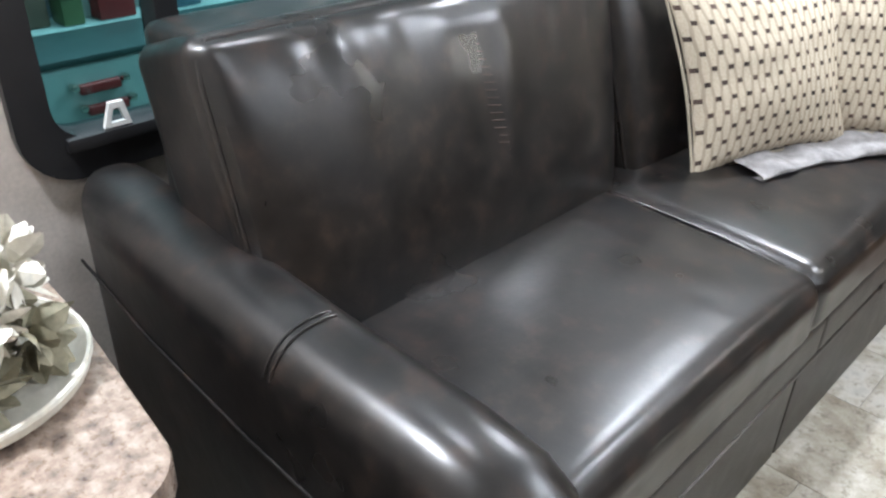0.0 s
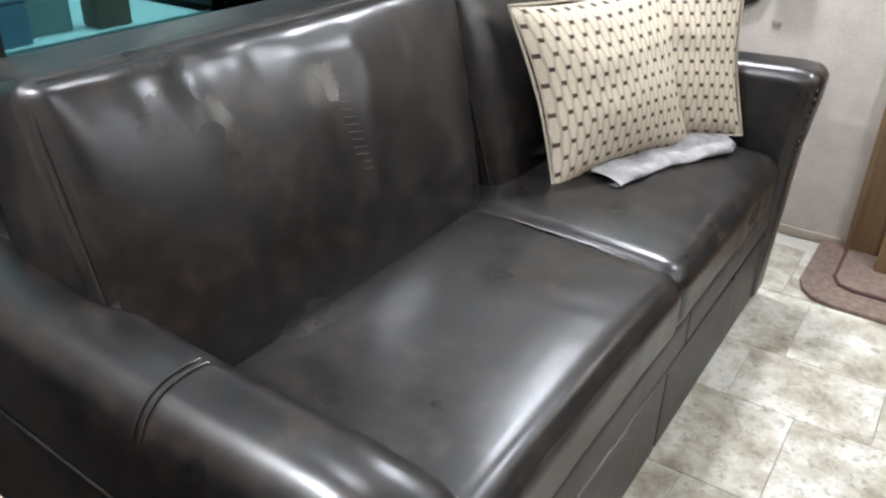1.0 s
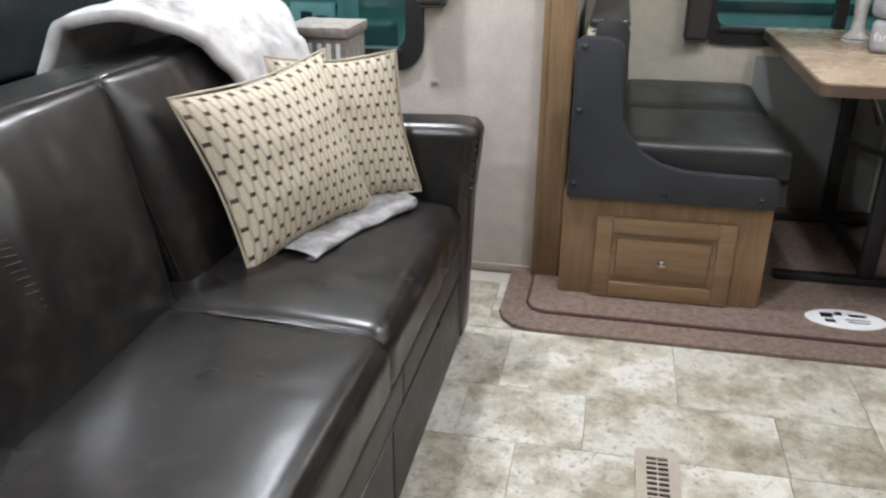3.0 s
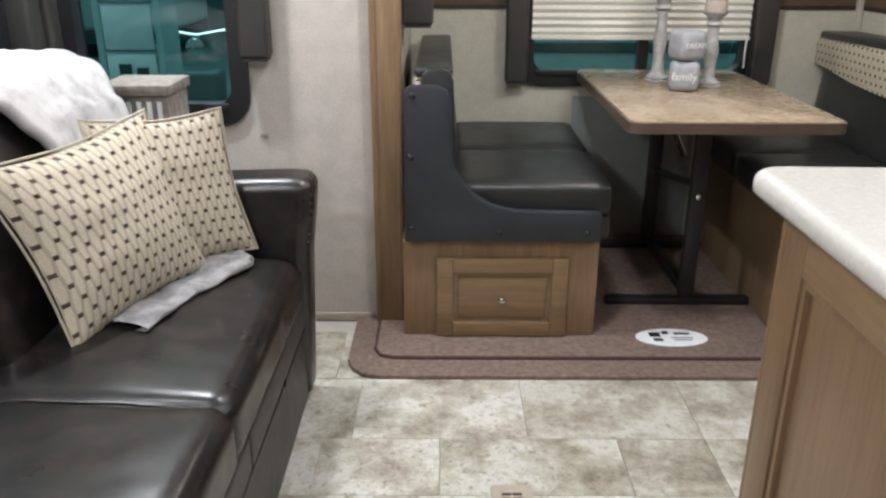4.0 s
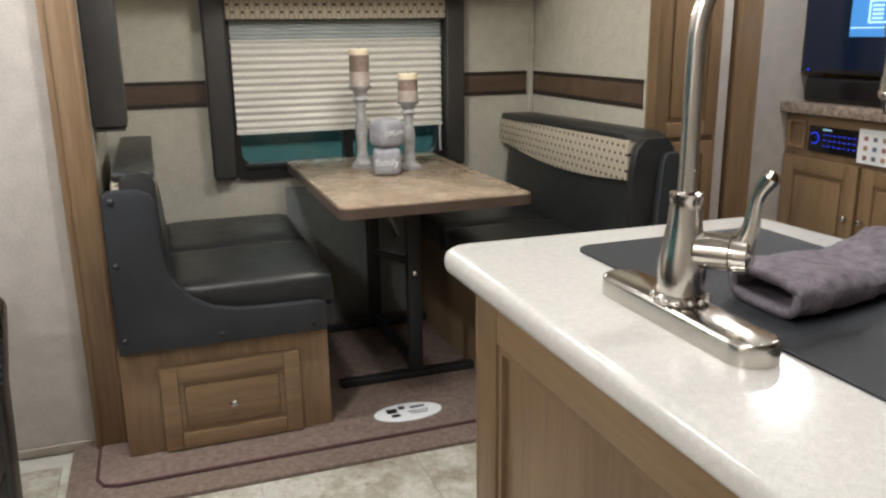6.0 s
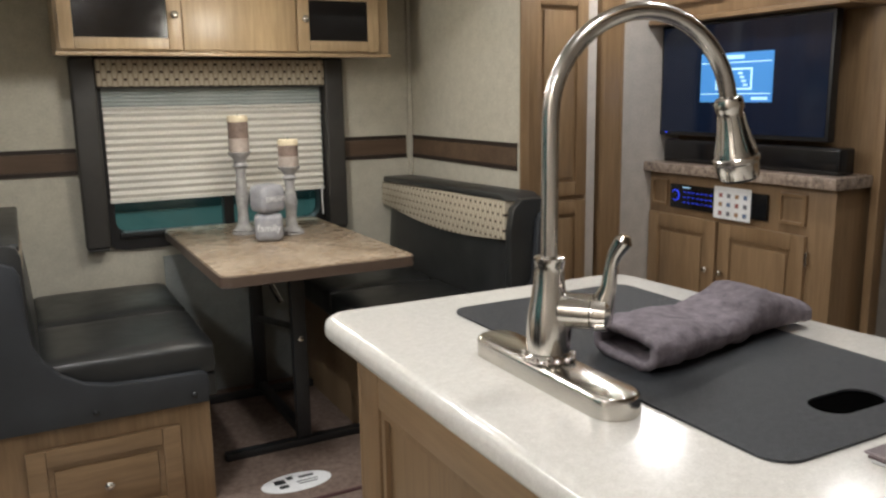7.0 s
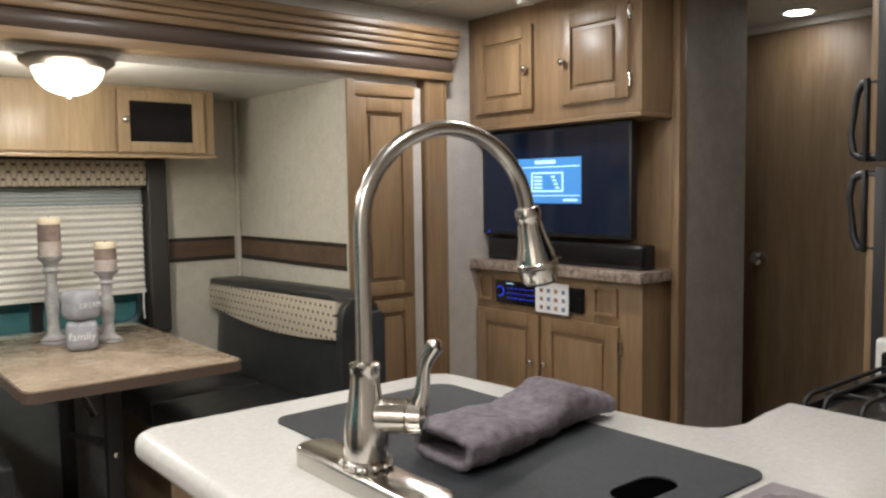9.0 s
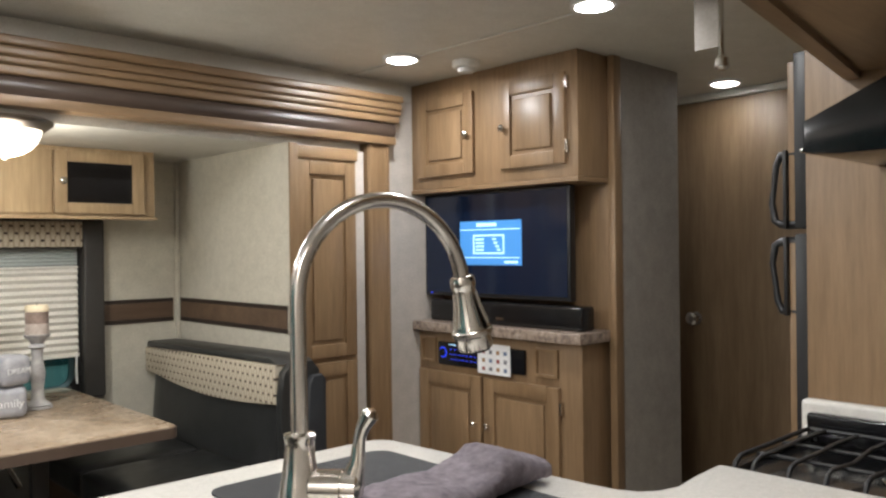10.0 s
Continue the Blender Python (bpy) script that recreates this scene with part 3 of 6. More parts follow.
part("head_rail", boxes((0.476, 1.337, SY - 0.036, SY - 0.014, 1.30, 1.325), bevel=0.004), BLIND, shade)
part("pull_cord", tube([(1.322, SY - 0.045, 0.868), (1.320, SY - 0.046, 0.80), (1.323, SY - 0.045, 0.745)], 0.004, 6), PAPER, shade, "white pull cord")
top_val = thing("window_valance", (0.905, SY - 0.05, 1.28), "lattice-patterned cloth valance over the dinette window", "valance")
part("lower_piping", tube([(0.470, SY - 0.068, 1.287), (0.90, SY - 0.070, 1.286), (1.337, SY - 0.068, 1.287)], 0.004, 6), VALANCE_DARK, top_val)
part("padded_front", boxes((0.463, 1.344, SY - 0.072, SY - 0.038, 1.288, 1.392), bevel=0.01, seg=3), PATTERN_XZ, top_val)

# ---- hall outside ----
solid("ground", boxes((-40, 40, -40, 40, -0.72, -0.70)), TREAD, "dull green exhibition hall carpet", "ground", kind="structure", smooth=False)
solid("backdrop", boxes((-40, -39.8, -40, 40, -0.7, 12), (-40, 40, 39.8, 40, -0.7, 12)), plain("hall_wall", (0.12, 0.2, 0.2), 0.9), "dim far wall of the exhibition hall", "wall", kind="structure", smooth=False)
TRAILER = plain("trailer_white", (0.45, 0.55, 0.53), 0.35)
TRAILER_TRIM = plain("trailer_dark_trim", (0.05, 0.08, 0.08), 0.4)
RED_LENS = plain("red_lens", (0.30, 0.03, 0.03), 0.3)


def trailer(x0, x1, y0, y1, label):
    """A parked caravan with rounded body, windows, trim line and wheels."""
    t = thing("parked_trailer", ((x0 + x1) / 2, (y0 + y1) / 2, -0.7), label, "trailer")
    part("body", boxes((x0, x1, y0, y1, -0.25, 2.1), bevel=0.10, seg=3), TRAILER, t)
    part("trim_line", boxes((x0 - 0.012, x1 + 0.012, y0 - 0.012, y1 + 0.012, 0.42, 0.50), bevel=0.01), TRAILER_TRIM, t)
    part("skirt", boxes((x0 + 0.03, x1 - 0.03, y0 + 0.03, y1 - 0.03, -0.45, -0.25)), TRAILER_TRIM, t)
    long_y = (y1 - y0) > (x1 - x0)
    for k in range(4):
        f = (k + 0.5) / 4
        if long_y:
            c = y0 + f * (y1 - y0)
            part("window", boxes((x1 - 0.01, x1 + 0.015, c - 0.35, c + 0.35, 0.75, 1.45), bevel=0.01), GLOSS_BLACK, t)
        else:
            c = x0 + f * (x1 - x0)
            part("window", boxes((c - 0.35, c + 0.35, y0 - 0.015, y0 + 0.01, 0.75, 1.45), bevel=0.01), GLOSS_BLACK, t)
    for k in (0.35, 0.55):
        if long_y:
            c = y0 + k * (y1 - y0)
            w = part("wheel", lathe([(0.10, -0.1), (0.30, -0.1), (0.33, -0.05), (0.33, 0.05), (0.30, 0.1), (0.10, 0.1)], 0, 0, 20, m=pose(x1 - 0.15, c, -0.37, 0, 90, 0)), BLACK, t)
        else:
            c = x0 + k * (x1 - x0)
            w = part("wheel", lathe([(0.10, -0.1), (0.30, -0.1), (0.33, -0.05), (0.33, 0.05), (0.30, 0.1), (0.10, 0.1)], 0, 0, 20, m=pose(c, y0 + 0.15, -0.37, 90, 0, 0)), BLACK, t)
    return t


t1 = thing("pickup_truck", (-4.4, 1.9, -0.7), "pale green-white pickup truck with red tail lights in the hall", "truck")
part("tailgate", boxes((-3.6, -3.2, 0.5, 3.4, -0.35, 0.125), bevel=0.03, seg=3), TRAILER, t1)
part("bumper", boxes((-3.24, -3.12, 0.5, 3.4, -0.46, -0.34), bevel=0.03, seg=3), CHROME, t1)
part("ledge", boxes((-3.62, -3.19, 0.48, 3.42, 0.127, 0.155), bevel=0.01), TRAILER_TRIM, t1)
part("bed", boxes((-5.6, -3.62, 0.52, 3.38, -0.35, 0.15), bevel=0.02, seg=3), TRAILER, t1)
part("cab", boxes((-7.4, -5.65, 0.56, 3.34, -0.35, 0.95), bevel=0.18, seg=4), TRAILER, t1)
part("rear_glass", boxes((-5.66, -5.63, 0.8, 3.1, 0.42, 0.82), bevel=0.01), GLOSS_BLACK, t1)
for y, z in ((1.592, 0.025), (1.611, -0.068), (2.9, 0.025), (2.9, -0.068)):
    lens = part("tail_light", boxes((-3.2, -3.165, y - 0.09, y + 0.09, z - 0.022, z + 0.022), bevel=0.012, seg=3), RED_LENS, t1, "red tail light")
    part("chrome_cap", boxes((-3.2, -3.155, y - 0.125, y - 0.092, z + 0.004, z + 0.034), bevel=0.010), CHROME, lens)
    part("chrome_cap", boxes((-3.2, -3.155, y + 0.092, y + 0.125, z + 0.004, z + 0.034), bevel=0.010), CHROME, lens)
for y in (1.0, 2.9):
    for x in (-4.2, -6.4):
        part("wheel", lathe([(0.10, -0.1), (0.30, -0.1), (0.33, -0.05), (0.33, 0.05), (0.30, 0.1), (0.10, 0.1)], 0, 0, 20, m=pose(x, y, -0.37, 90, 0, 0)), BLACK, t1)
HALL_HUES = {n: plain("hall_hue_" + n, c, 0.4) for n, c in (("blue", (0.13, 0.20, 0.27)), ("green", (0.15, 0.20, 0.09)), ("grey", (0.22, 0.27, 0.27)), ("red", (0.30, 0.03, 0.03)), ("white", (0.55, 0.62, 0.62)), ("brown", (0.16, 0.11, 0.08)))}
# Invented boxes on the truck stand in for coloured blurs of hall goods.
for hue, y, w, h, back_ in (("grey", 1.46, 0.05, 0.30, 0.0), ("brown", 1.58, 0.07, 0.16, 0.05), ("blue", 1.68, 0.06, 0.34, 0.2), ("green", 1.74, 0.05, 0.12, 0.0), ("white", 1.84, 0.05, 0.22, 0.1), ("red", 1.95, 0.09, 0.14, 0.0), ("white", 2.12, 0.07, 0.30, 0.15), ("blue", 2.30, 0.09, 0.20, 0.0), ("grey", 2.55, 0.12, 0.26, 0.1), ("brown", 2.85, 0.10, 0.18, 0.0)):
    crate = thing("hall_goods_box", (-3.75 - back_, y, 0.1505), "small " + hue + " box added for the blurred goods in the hall", "box", "boxes in the pickup bed")
    part("box_body", boxes((-3.82 - back_, -3.68 - back_, y - w, y + w, 0.1505, 0.15 + h), bevel=0.012), HALL_HUES[hue], crate)
    part("lid", boxes((-3.826 - back_, -3.674 - back_, y - w - 0.004, y + w + 0.004, 0.1505 + h, 0.172 + h), bevel=0.006), HALL_HUES[hue], crate)
ladder = thing("step_ladder", (-3.95, 4.33, -0.7), "pale metal step ladder standing in the hall", "ladder")
for y in (4.14, 4.50):
    part("rail", tube([(-3.85, y - 0.05, -0.70), (-4.0, y, 0.75)], 0.028, 8), HALL_HUES["white"], ladder)
    part("rear_leg", tube([(-4.45, y, -0.70), (-4.02, y, 0.74)], 0.02, 8), HALL_HUES["white"], ladder)
for k in range(5):
    z = -0.45 + 0.27 * k
    part("tread", boxes((-3.98 - 0.028 * k, -3.86 - 0.028 * k, 4.12, 4.49, z, z + 0.03), bevel=0.005), HALL_HUES["white"], ladder)
trailer(-7.6, -5.3, 5.4, 12.5, "white caravan standing beyond the rear window")
trailer(-9.5, -7.9, -6.0, 5.0, "white caravan standing farther off in the hall")
trailer(-9.0, -4.6, 14.5, 17.0, "white caravan parked far beyond the side window")
trailer(0.2, 5.5, 6.6, 8.8, "white caravan parked behind the dinette window")
rack = thing("display_rack", (-1.62, 5.1, -0.7), "white display rack with dark printed boards in the hall", "display rack")
for x in (-1.83, -1.49):
    part("upright", boxes((x - 0.02, x + 0.02, 5.0, 5.3, -0.70, 1.7), bevel=0.005), TRAILER, rack)
for k, z in enumerate((-0.2, 0.36, 0.63, 0.90, 1.2)):
    part("board", boxes((-1.80, -1.52, 4.99, 5.01, z, z + 0.24), bevel=0.004), PAPER, rack)
    part("shelf", boxes((-1.81, -1.51, 5.0, 5.3, z - 0.03, z - 0.01)), TRAILER, rack, smooth=False)
for x, z in ((-1.70, 0.52), (-1.66, 0.42), (-1.60, 0.50)):
    part("print_mark", boxes((x - 0.035, x + 0.035, 4.985, 4.989, z - 0.03, z + 0.03)), TRAILER_TRIM, rack, smooth=False)
bike = thing("parked_scooter", (-2.3, 8.0, -0.7), "small dark chrome-trimmed scooter standing in the hall", "scooter")
part("frame", boxes((-2.9, -1.95, 7.85, 8.1, -0.45, 0.1), bevel=0.08, seg=3), TRAILER_TRIM, bike)
part("headlamp", lathe([(0.09, -0.03), (0.09, 0.02), (0.03, 0.05)], 0, 0, 16, m=pose(-2.15, 7.84, 0.30, 90, 0, 0)), CHROME, bike, "chrome headlamp")
part("handlebar", tube([(-2.5, 7.9, 0.45), (-2.15, 7.9, 0.40), (-1.85, 7.9, 0.45)], 0.02, 8), CHROME, bike)
for x in (-2.85, -2.05):
    part("wheel", lathe([(0.12, -0.05), (0.24, -0.05), (0.26, 0.0), (0.24, 0.05), (0.12, 0.05)], 0, 0, 20, m=pose(x, 7.95, -0.44, 90, 0, 0)), BLACK, bike)

# ---- sofa ----
sofa = thing("sofa", (-0.65, 1.51, 0), "dark brown leather three-seat sofa against the rear window", "sofa")
part("base", boxes((-1.03, -0.262, 0.72, 2.33, 0.03, 0.315), bevel=0.02, seg=3), LEATHER_BASE, sofa)
for y0, y1 in ((0.735, 1.545), (1.553, 2.315)):
    part("front_panel", boxes((-0.262, -0.238, y0, y1, 0.035, 0.240), bevel=0.008), LEATHER_BASE, sofa)
for y0, y1 in ((0.735, 1.615), (1.617, 2.315)):
    part("front_rail", boxes((-0.266, -0.234, y0, y1, 0.252, 0.335), bevel=0.012, seg=3), LEATHER_BASE, sofa)
part("front_piping", tube([(-0.240, 0.74, 0.246), (-0.237, 1.1, 0.248), (-0.237, 1.9, 0.248), (-0.240, 2.31, 0.246)], 0.005), LEATHER, sofa)


def seat(y0, y1, seed, lift):
    """A flat boxed seat pad with a welt along its front edge and faint drag lines."""
    yc, hy = (y0 + y1) / 2, (y1 - y0) / 2
    bm = cushion(0.30, hy, 0.072, 0.045, 0.018, Matrix(), 34, 0.0, seed)
    for v in bm.verts:
        q = v.co
        if q.z > 0.05:
            q.z += 0.0035 * noise.noise(Vector((q.x * 5 + seed, q.y * 3, 0))) + 0.0011 * noise.noise(Vector((q.x * 9, q.y * 42 + seed, 2.0)))
        elif q.x > 0.27:
            q.x += 0.003 * noise.noise(Vector((q.y * 14 + seed, q.z * 9, 1.0)))
    m = pose(-0.532, yc, 0.383 + lift, 0, 1.0, 0)
    bmesh.ops.transform(bm, matrix=m, verts=bm.verts)
    c = part("seat_cushion", bm, LEATHER, sofa)
    part("front_welt", tube([m @ Vector((0.2905 + 0.001 * noise.noise(Vector((f * 20, seed, 0))), f, 0.040)) for f in np.linspace(-hy + 0.04, hy - 0.04, 14)], 0.0028, 7), LEATHER, c)
    return c


seat(0.800, 1.549, 1.0, 0.0)
seat(1.515, 2.235, 5.0, 0.003)
part("seat_piping", tube([(-0.76, 1.532, 0.452), (-0.6, 1.532, 0.459), (-0.42, 1.532, 0.456), (-0.29, 1.532, 0.441), (-0.242, 1.532, 0.405)], 0.005), LEATHER, sofa)


def back(y0, y1, seed, seams, lean):
    """A boxed back pad: welted front edges, soft bulge, puckers along its top and beside the stitched seam."""
    hy, hz = (y1 - y0) / 2, 0.235
    tilt = pose(-0.822, (y0 + y1) / 2, 0.630, 0, -17, 0)
    bm = cushion(0.085, hy, hz, 0.026, 0.052, Matrix(), 44, 0.0, seed, (1, 0, 0.1))

    def rise(y, z):
        up = max(0.0, min(1.0, (z - 0.02) / 0.14))
        d = 0.006 * noise.noise(Vector((y * 5 + seed, z * 5, 0))) * max(0.0, 1 - (z / hz) ** 4)
        d += 0.0055 * up * noise.noise(Vector((y * 24 + seed, z * 5, 3.0)))
        low = max(0.0, min(1.0, (z + 0.10) / 0.10))
        for s in seams:
            d += low * (-0.009 * math.exp(-((y - s) / 0.012) ** 2) + 0.004 * math.exp(-((abs(y - s) - 0.045) / 0.025) ** 2))
            d += 0.006 * up * low * noise.noise(Vector((y * 50, z * 16 - (y - s) * 90, 7.0))) * math.exp(-((y - s) / 0.07) ** 2)
        return d

    front = {}
    for v in bm.verts:
        q = v.co
        if q.x > 0.055 and abs(q.y) < hy - 0.012 and abs(q.z) < hz - 0.012:
            edge = min(1.0, (hy - abs(q.y)) / 0.06) * min(1.0, (hz - abs(q.z)) / 0.05)
            q.x += rise(q.y, q.z) * edge
            front[(q.y, q.z)] = q.x
        q.y += lean * q.z * (1.0 if q.y > 0 else 0.0)
    spots = list(front.items())

    def skin(y, z):
        near = sorted(spots, key=lambda k: (k[0][0] - y) ** 2 + (k[0][1] - z) ** 2)[:4]
        w = [1 / (1e-6 + (k[0][0] - y) ** 2 + (k[0][1] - z) ** 2) for k in near]
        return sum(k[1] * f for k, f in zip(near, w)) / sum(w)

    bmesh.ops.transform(bm, matrix=tilt, verts=bm.verts)
    c = part("back_cushion", bm, LEATHER, sofa)
    e = 0.0085
    path = [(-hy + e, -0.19), (-hy + e, 0.0), (-hy + e, 0.17), (-hy + e + 0.004, 0.205), (-hy + e + 0.02, hz - e)]
    path += [(-hy + 0.06 + f * (2 * hy - 0.12), hz - e + 0.002 * math.sin(9 * f + seed)) for f in np.linspace(0, 1, 9)]
    path += [(hy - e - 0.02, hz - e), (hy - e - 0.004, 0.205), (hy - e, 0.17), (hy - e, 0.0), (hy - e, -0.19)]
    part("welt", tube([tilt @ Vector((0.0785, y + (lean * z if y > 0 else 0.0), z)) for y, z in path], 0.0045), LEATHER, c)
    for s in seams:
        bm = bmesh.new()
        for k in range(21):
            z = 0.205 - 0.0125 * k
            ys = s + 0.0012 * k
            tube([tilt @ Vector((skin(ys - 0.009, z) + 0.0006, ys - 0.009, z)), tilt @ Vector((skin(ys + 0.009, z - 0.004) + 0.0006, ys + 0.009, z - 0.004))], 0.0011, 5, bm)
        part("stitched_seam", bm, STITCH, c, "dark red-brown stitched seam")
    return c


back(0.745, 1.604, 2.0, (0.018,), 0.16)
back(1.612, 2.26, 8.0, (), 0.0)
part("rear_frame", boxes((-0.985, -0.830, 0.768, 2.30, 0.30, 0.866), bevel=0.035, seg=4), LEATHER, sofa)


def arm(y0, y1, front, studs, round_off, tall):
    """A rolled arm that curls over at the front."""
    prof = [(-1.06, 0.05), (-1.06, 0.634), (-0.92, 0.628), (-0.74, 0.612), (-0.56, 0.603), (front - 0.16, 0.60), (front - 0.07, 0.59), (front - 0.02, 0.56), (front, 0.50), (front, 0.40), (front - 0.015, 0.05)]
    if tall:
        prof = [(-1.06, 0.05), (-1.06, 0.63), (-0.55, 0.650), (front - 0.06, 0.660), (front + 0.008, 0.656), (front + 0.002, 0.58), (front - 0.014, 0.45), (front - 0.03, 0.05)]
    bm = prism(prof, "y", y0, y1)
    es = [e for e in bm.edges if abs(e.verts[0].co.y - e.verts[1].co.y) < 1e-6 and max(e.verts[0].co.z, e.verts[1].co.z) > 0.2]
    if tall:
        es += [e for e in bm.edges if min(e.verts[0].co.z, e.verts[1].co.z) > 0.652 and max(e.verts[0].co.x, e.verts[1].co.x) > front]
    bmesh.ops.bevel(bm, geom=list(set(es)), offset=round_off, segments=7, profile=0.5, affect="EDGES")
    a = part("arm", bm, LEATHER, sofa)
    ro, top = round_off, 0.651 if tall else 0.6035
    for dx in (0.0, 0.012):
        arc = [(-0.56 + dx, y0 + ro - (ro + 0.0004) * math.sin(t), top - ro + (ro + 0.0006) * math.cos(t)) for t in [radians(q) for q in range(75, -1, -15)]]
        part("arm_seam", tube(arc + [(-0.56 + dx, y1 - ro, top + 0.0004), (-0.56 + dx, y1 - ro * 0.7, top - 0.003)], 0.0026), LEATHER, a)
    for yy, s in ((y0, -1), (y1, 1)):
        part("side_welt", tube([(-1.05, yy + s * 0.001, 0.50), (-0.85, yy + s * 0.003, 0.455), (-0.6, yy + s * 0.003, 0.43), (front - 0.03, yy + s * 0.001, 0.41)], 0.0026), LEATHER, a)
    for k in range(8 if studs else 0):
        bm = bmesh.new()
        bmesh.ops.create_icosphere(bm, subdivisions=2, radius=0.0055, matrix=pose(front - 0.001 - 0.002 * k, y0 + 0.018, 0.615 - k * 0.021))
        part("stud", bm, BLACK_METAL, a)
    return a


arm(0.650, 0.796, -0.17, False, 0.064, False)
arm(2.225, 2.365, -0.20, True, 0.036, True)

# ---- cushions and throw on the sofa ----


def pillow(bl, br, tl, tr, thick, label, seed):
    """A stuffed square cushion between four corners, pointed at the corners."""
    bl, br, tl, tr = (Vector(p) for p in (bl, br, tl, tr))
    nrm = (br - bl).cross(tl - bl).normalized()
    ob = thing("throw_pillow", tuple((bl + br) / 2), label, "pillow", "pillows on the sofa")
    bm = bmesh.new()
    uv = bm.loops.layers.uv.new("UVMap")
    n = 26
    w, hgt = (br - bl).length, (tl - bl).length
    for side in (1, -1):
        g = []
        for j in range(n + 1):
            row = []
            for i in range(n + 1):
                u, v = i / n, j / n
                # edges bow inwards between the corners
                bu = u + 0.06 * (0.5 - u) * 2 * math.sin(math.pi * v) ** 0.8
                bv = v + 0.06 * (0.5 - v) * 2 * math.sin(math.pi * u) ** 0.8
                p = (bl * (1 - bu) + br * bu) * (1 - bv) + (tl * (1 - bu) + tr * bu) * bv
                f = (max(0, math.sin(math.pi * u)) * max(0, math.sin(math.pi * v))) ** 0.5
                crease = (0.007 * noise.noise(Vector((u * 5 + seed, v * 5, side))) + 0.004 * noise.noise(Vector((u * 16 + seed, v * 16, side)))) * f
                p = p + nrm * side * (thick * f + crease)
                row.append((bm.verts.new(p), u * w, v * hgt))
            g.append(row)
        for j in range(n):
            for i in range(n):
                q = [g[j][i], g[j][i + 1], g[j + 1][i + 1], g[j + 1][i]]
                if side < 0:
                    q.reverse()
                f = bm.faces.new([a[0] for a in q])
                for loop, a in zip(f.loops, q):
                    loop[uv].uv = (a[1], a[2])
    bmesh.ops.remove_doubles(bm, verts=bm.verts, dist=0.0005)
    part("cover", bm, PATTERN_UV, ob)
    edge = []
    for a, b in ((bl, br), (br, tr), (tr, tl), (tl, bl)):
        c = (bl + br + tl + tr) / 4
        for k in range(8):
            f = k / 8
            p = a * (1 - f) + b * f
            edge.append(p + (c - p).normalized() * 0.02 * math.sin(math.pi * f) ** 0.8 * 0.9)
    edge.append(edge[0])
    part("edge_cord", tube(edge, 0.003, 6), CREAM_CORD, ob)
    return ob


pillow((-0.582, 1.702, 0.458), (-0.425, 2.10, 0.478), (-0.710, 1.690, 0.826), (-0.556, 2.150, 0.849), 0.072, "cream throw pillow with a woven lattice of dark dots", 1.0)
pillow((-0.600, 1.93, 0.480), (-0.333, 2.195, 0.492), (-0.670, 2.06, 0.842), (-0.393, 2.195, 0.845), 0.05, "cream dotted throw pillow leaning by the sofa arm", 4.0)


def cloth(rows, mat, name, label, category, thick=0.012, nz=0.006, seed=0.0, sub=6):
    """A soft sheet through rows of points, with folds and thickness."""
    bm = bmesh.new()
    R, C = len(rows), len(rows[0])
    g = []
    for j in range((R - 1) * sub + 1):
        line = []
        for i in range((C - 1) * sub + 1):
            a, b = min(j // sub, R - 2), min(i // sub, C - 2)
            fj, fi = j / sub - a, i / sub - b
            p = sum((Vector(rows[a + dj][b + di]) * wj * wi for dj, wj in ((0, 1 - fj), (1, fj)) for di, wi in ((0, 1 - fi), (1, fi))), Vector())
            p += Vector((0.3, 0.3, 1)) * nz * (noise.noise(p * 22 + Vector((seed, 0, 0))) + 0.55 * noise.noise(p * 52 + Vector((0, seed, 0))))
            line.append(bm.verts.new(p))
        g.append(line)
    for j in range(len(g) - 1):
        for i in range(len(g[0]) - 1):
            bm.faces.new((g[j][i], g[j][i + 1], g[j + 1][i + 1], g[j + 1][i]))
    bmesh.ops.recalc_face_normals(bm, faces=bm.faces)
    ob = solid(name, bm, mat, label, category)
    for kind, a in (("SUBSURF", 0), ("SOLIDIFY", 1)):
        md = ob.modifiers.new(kind.lower(), kind)
        if a:
            md.thickness, md.offset = thick, 1.0
        else:
            md.levels = md.render_levels = 1
    return ob


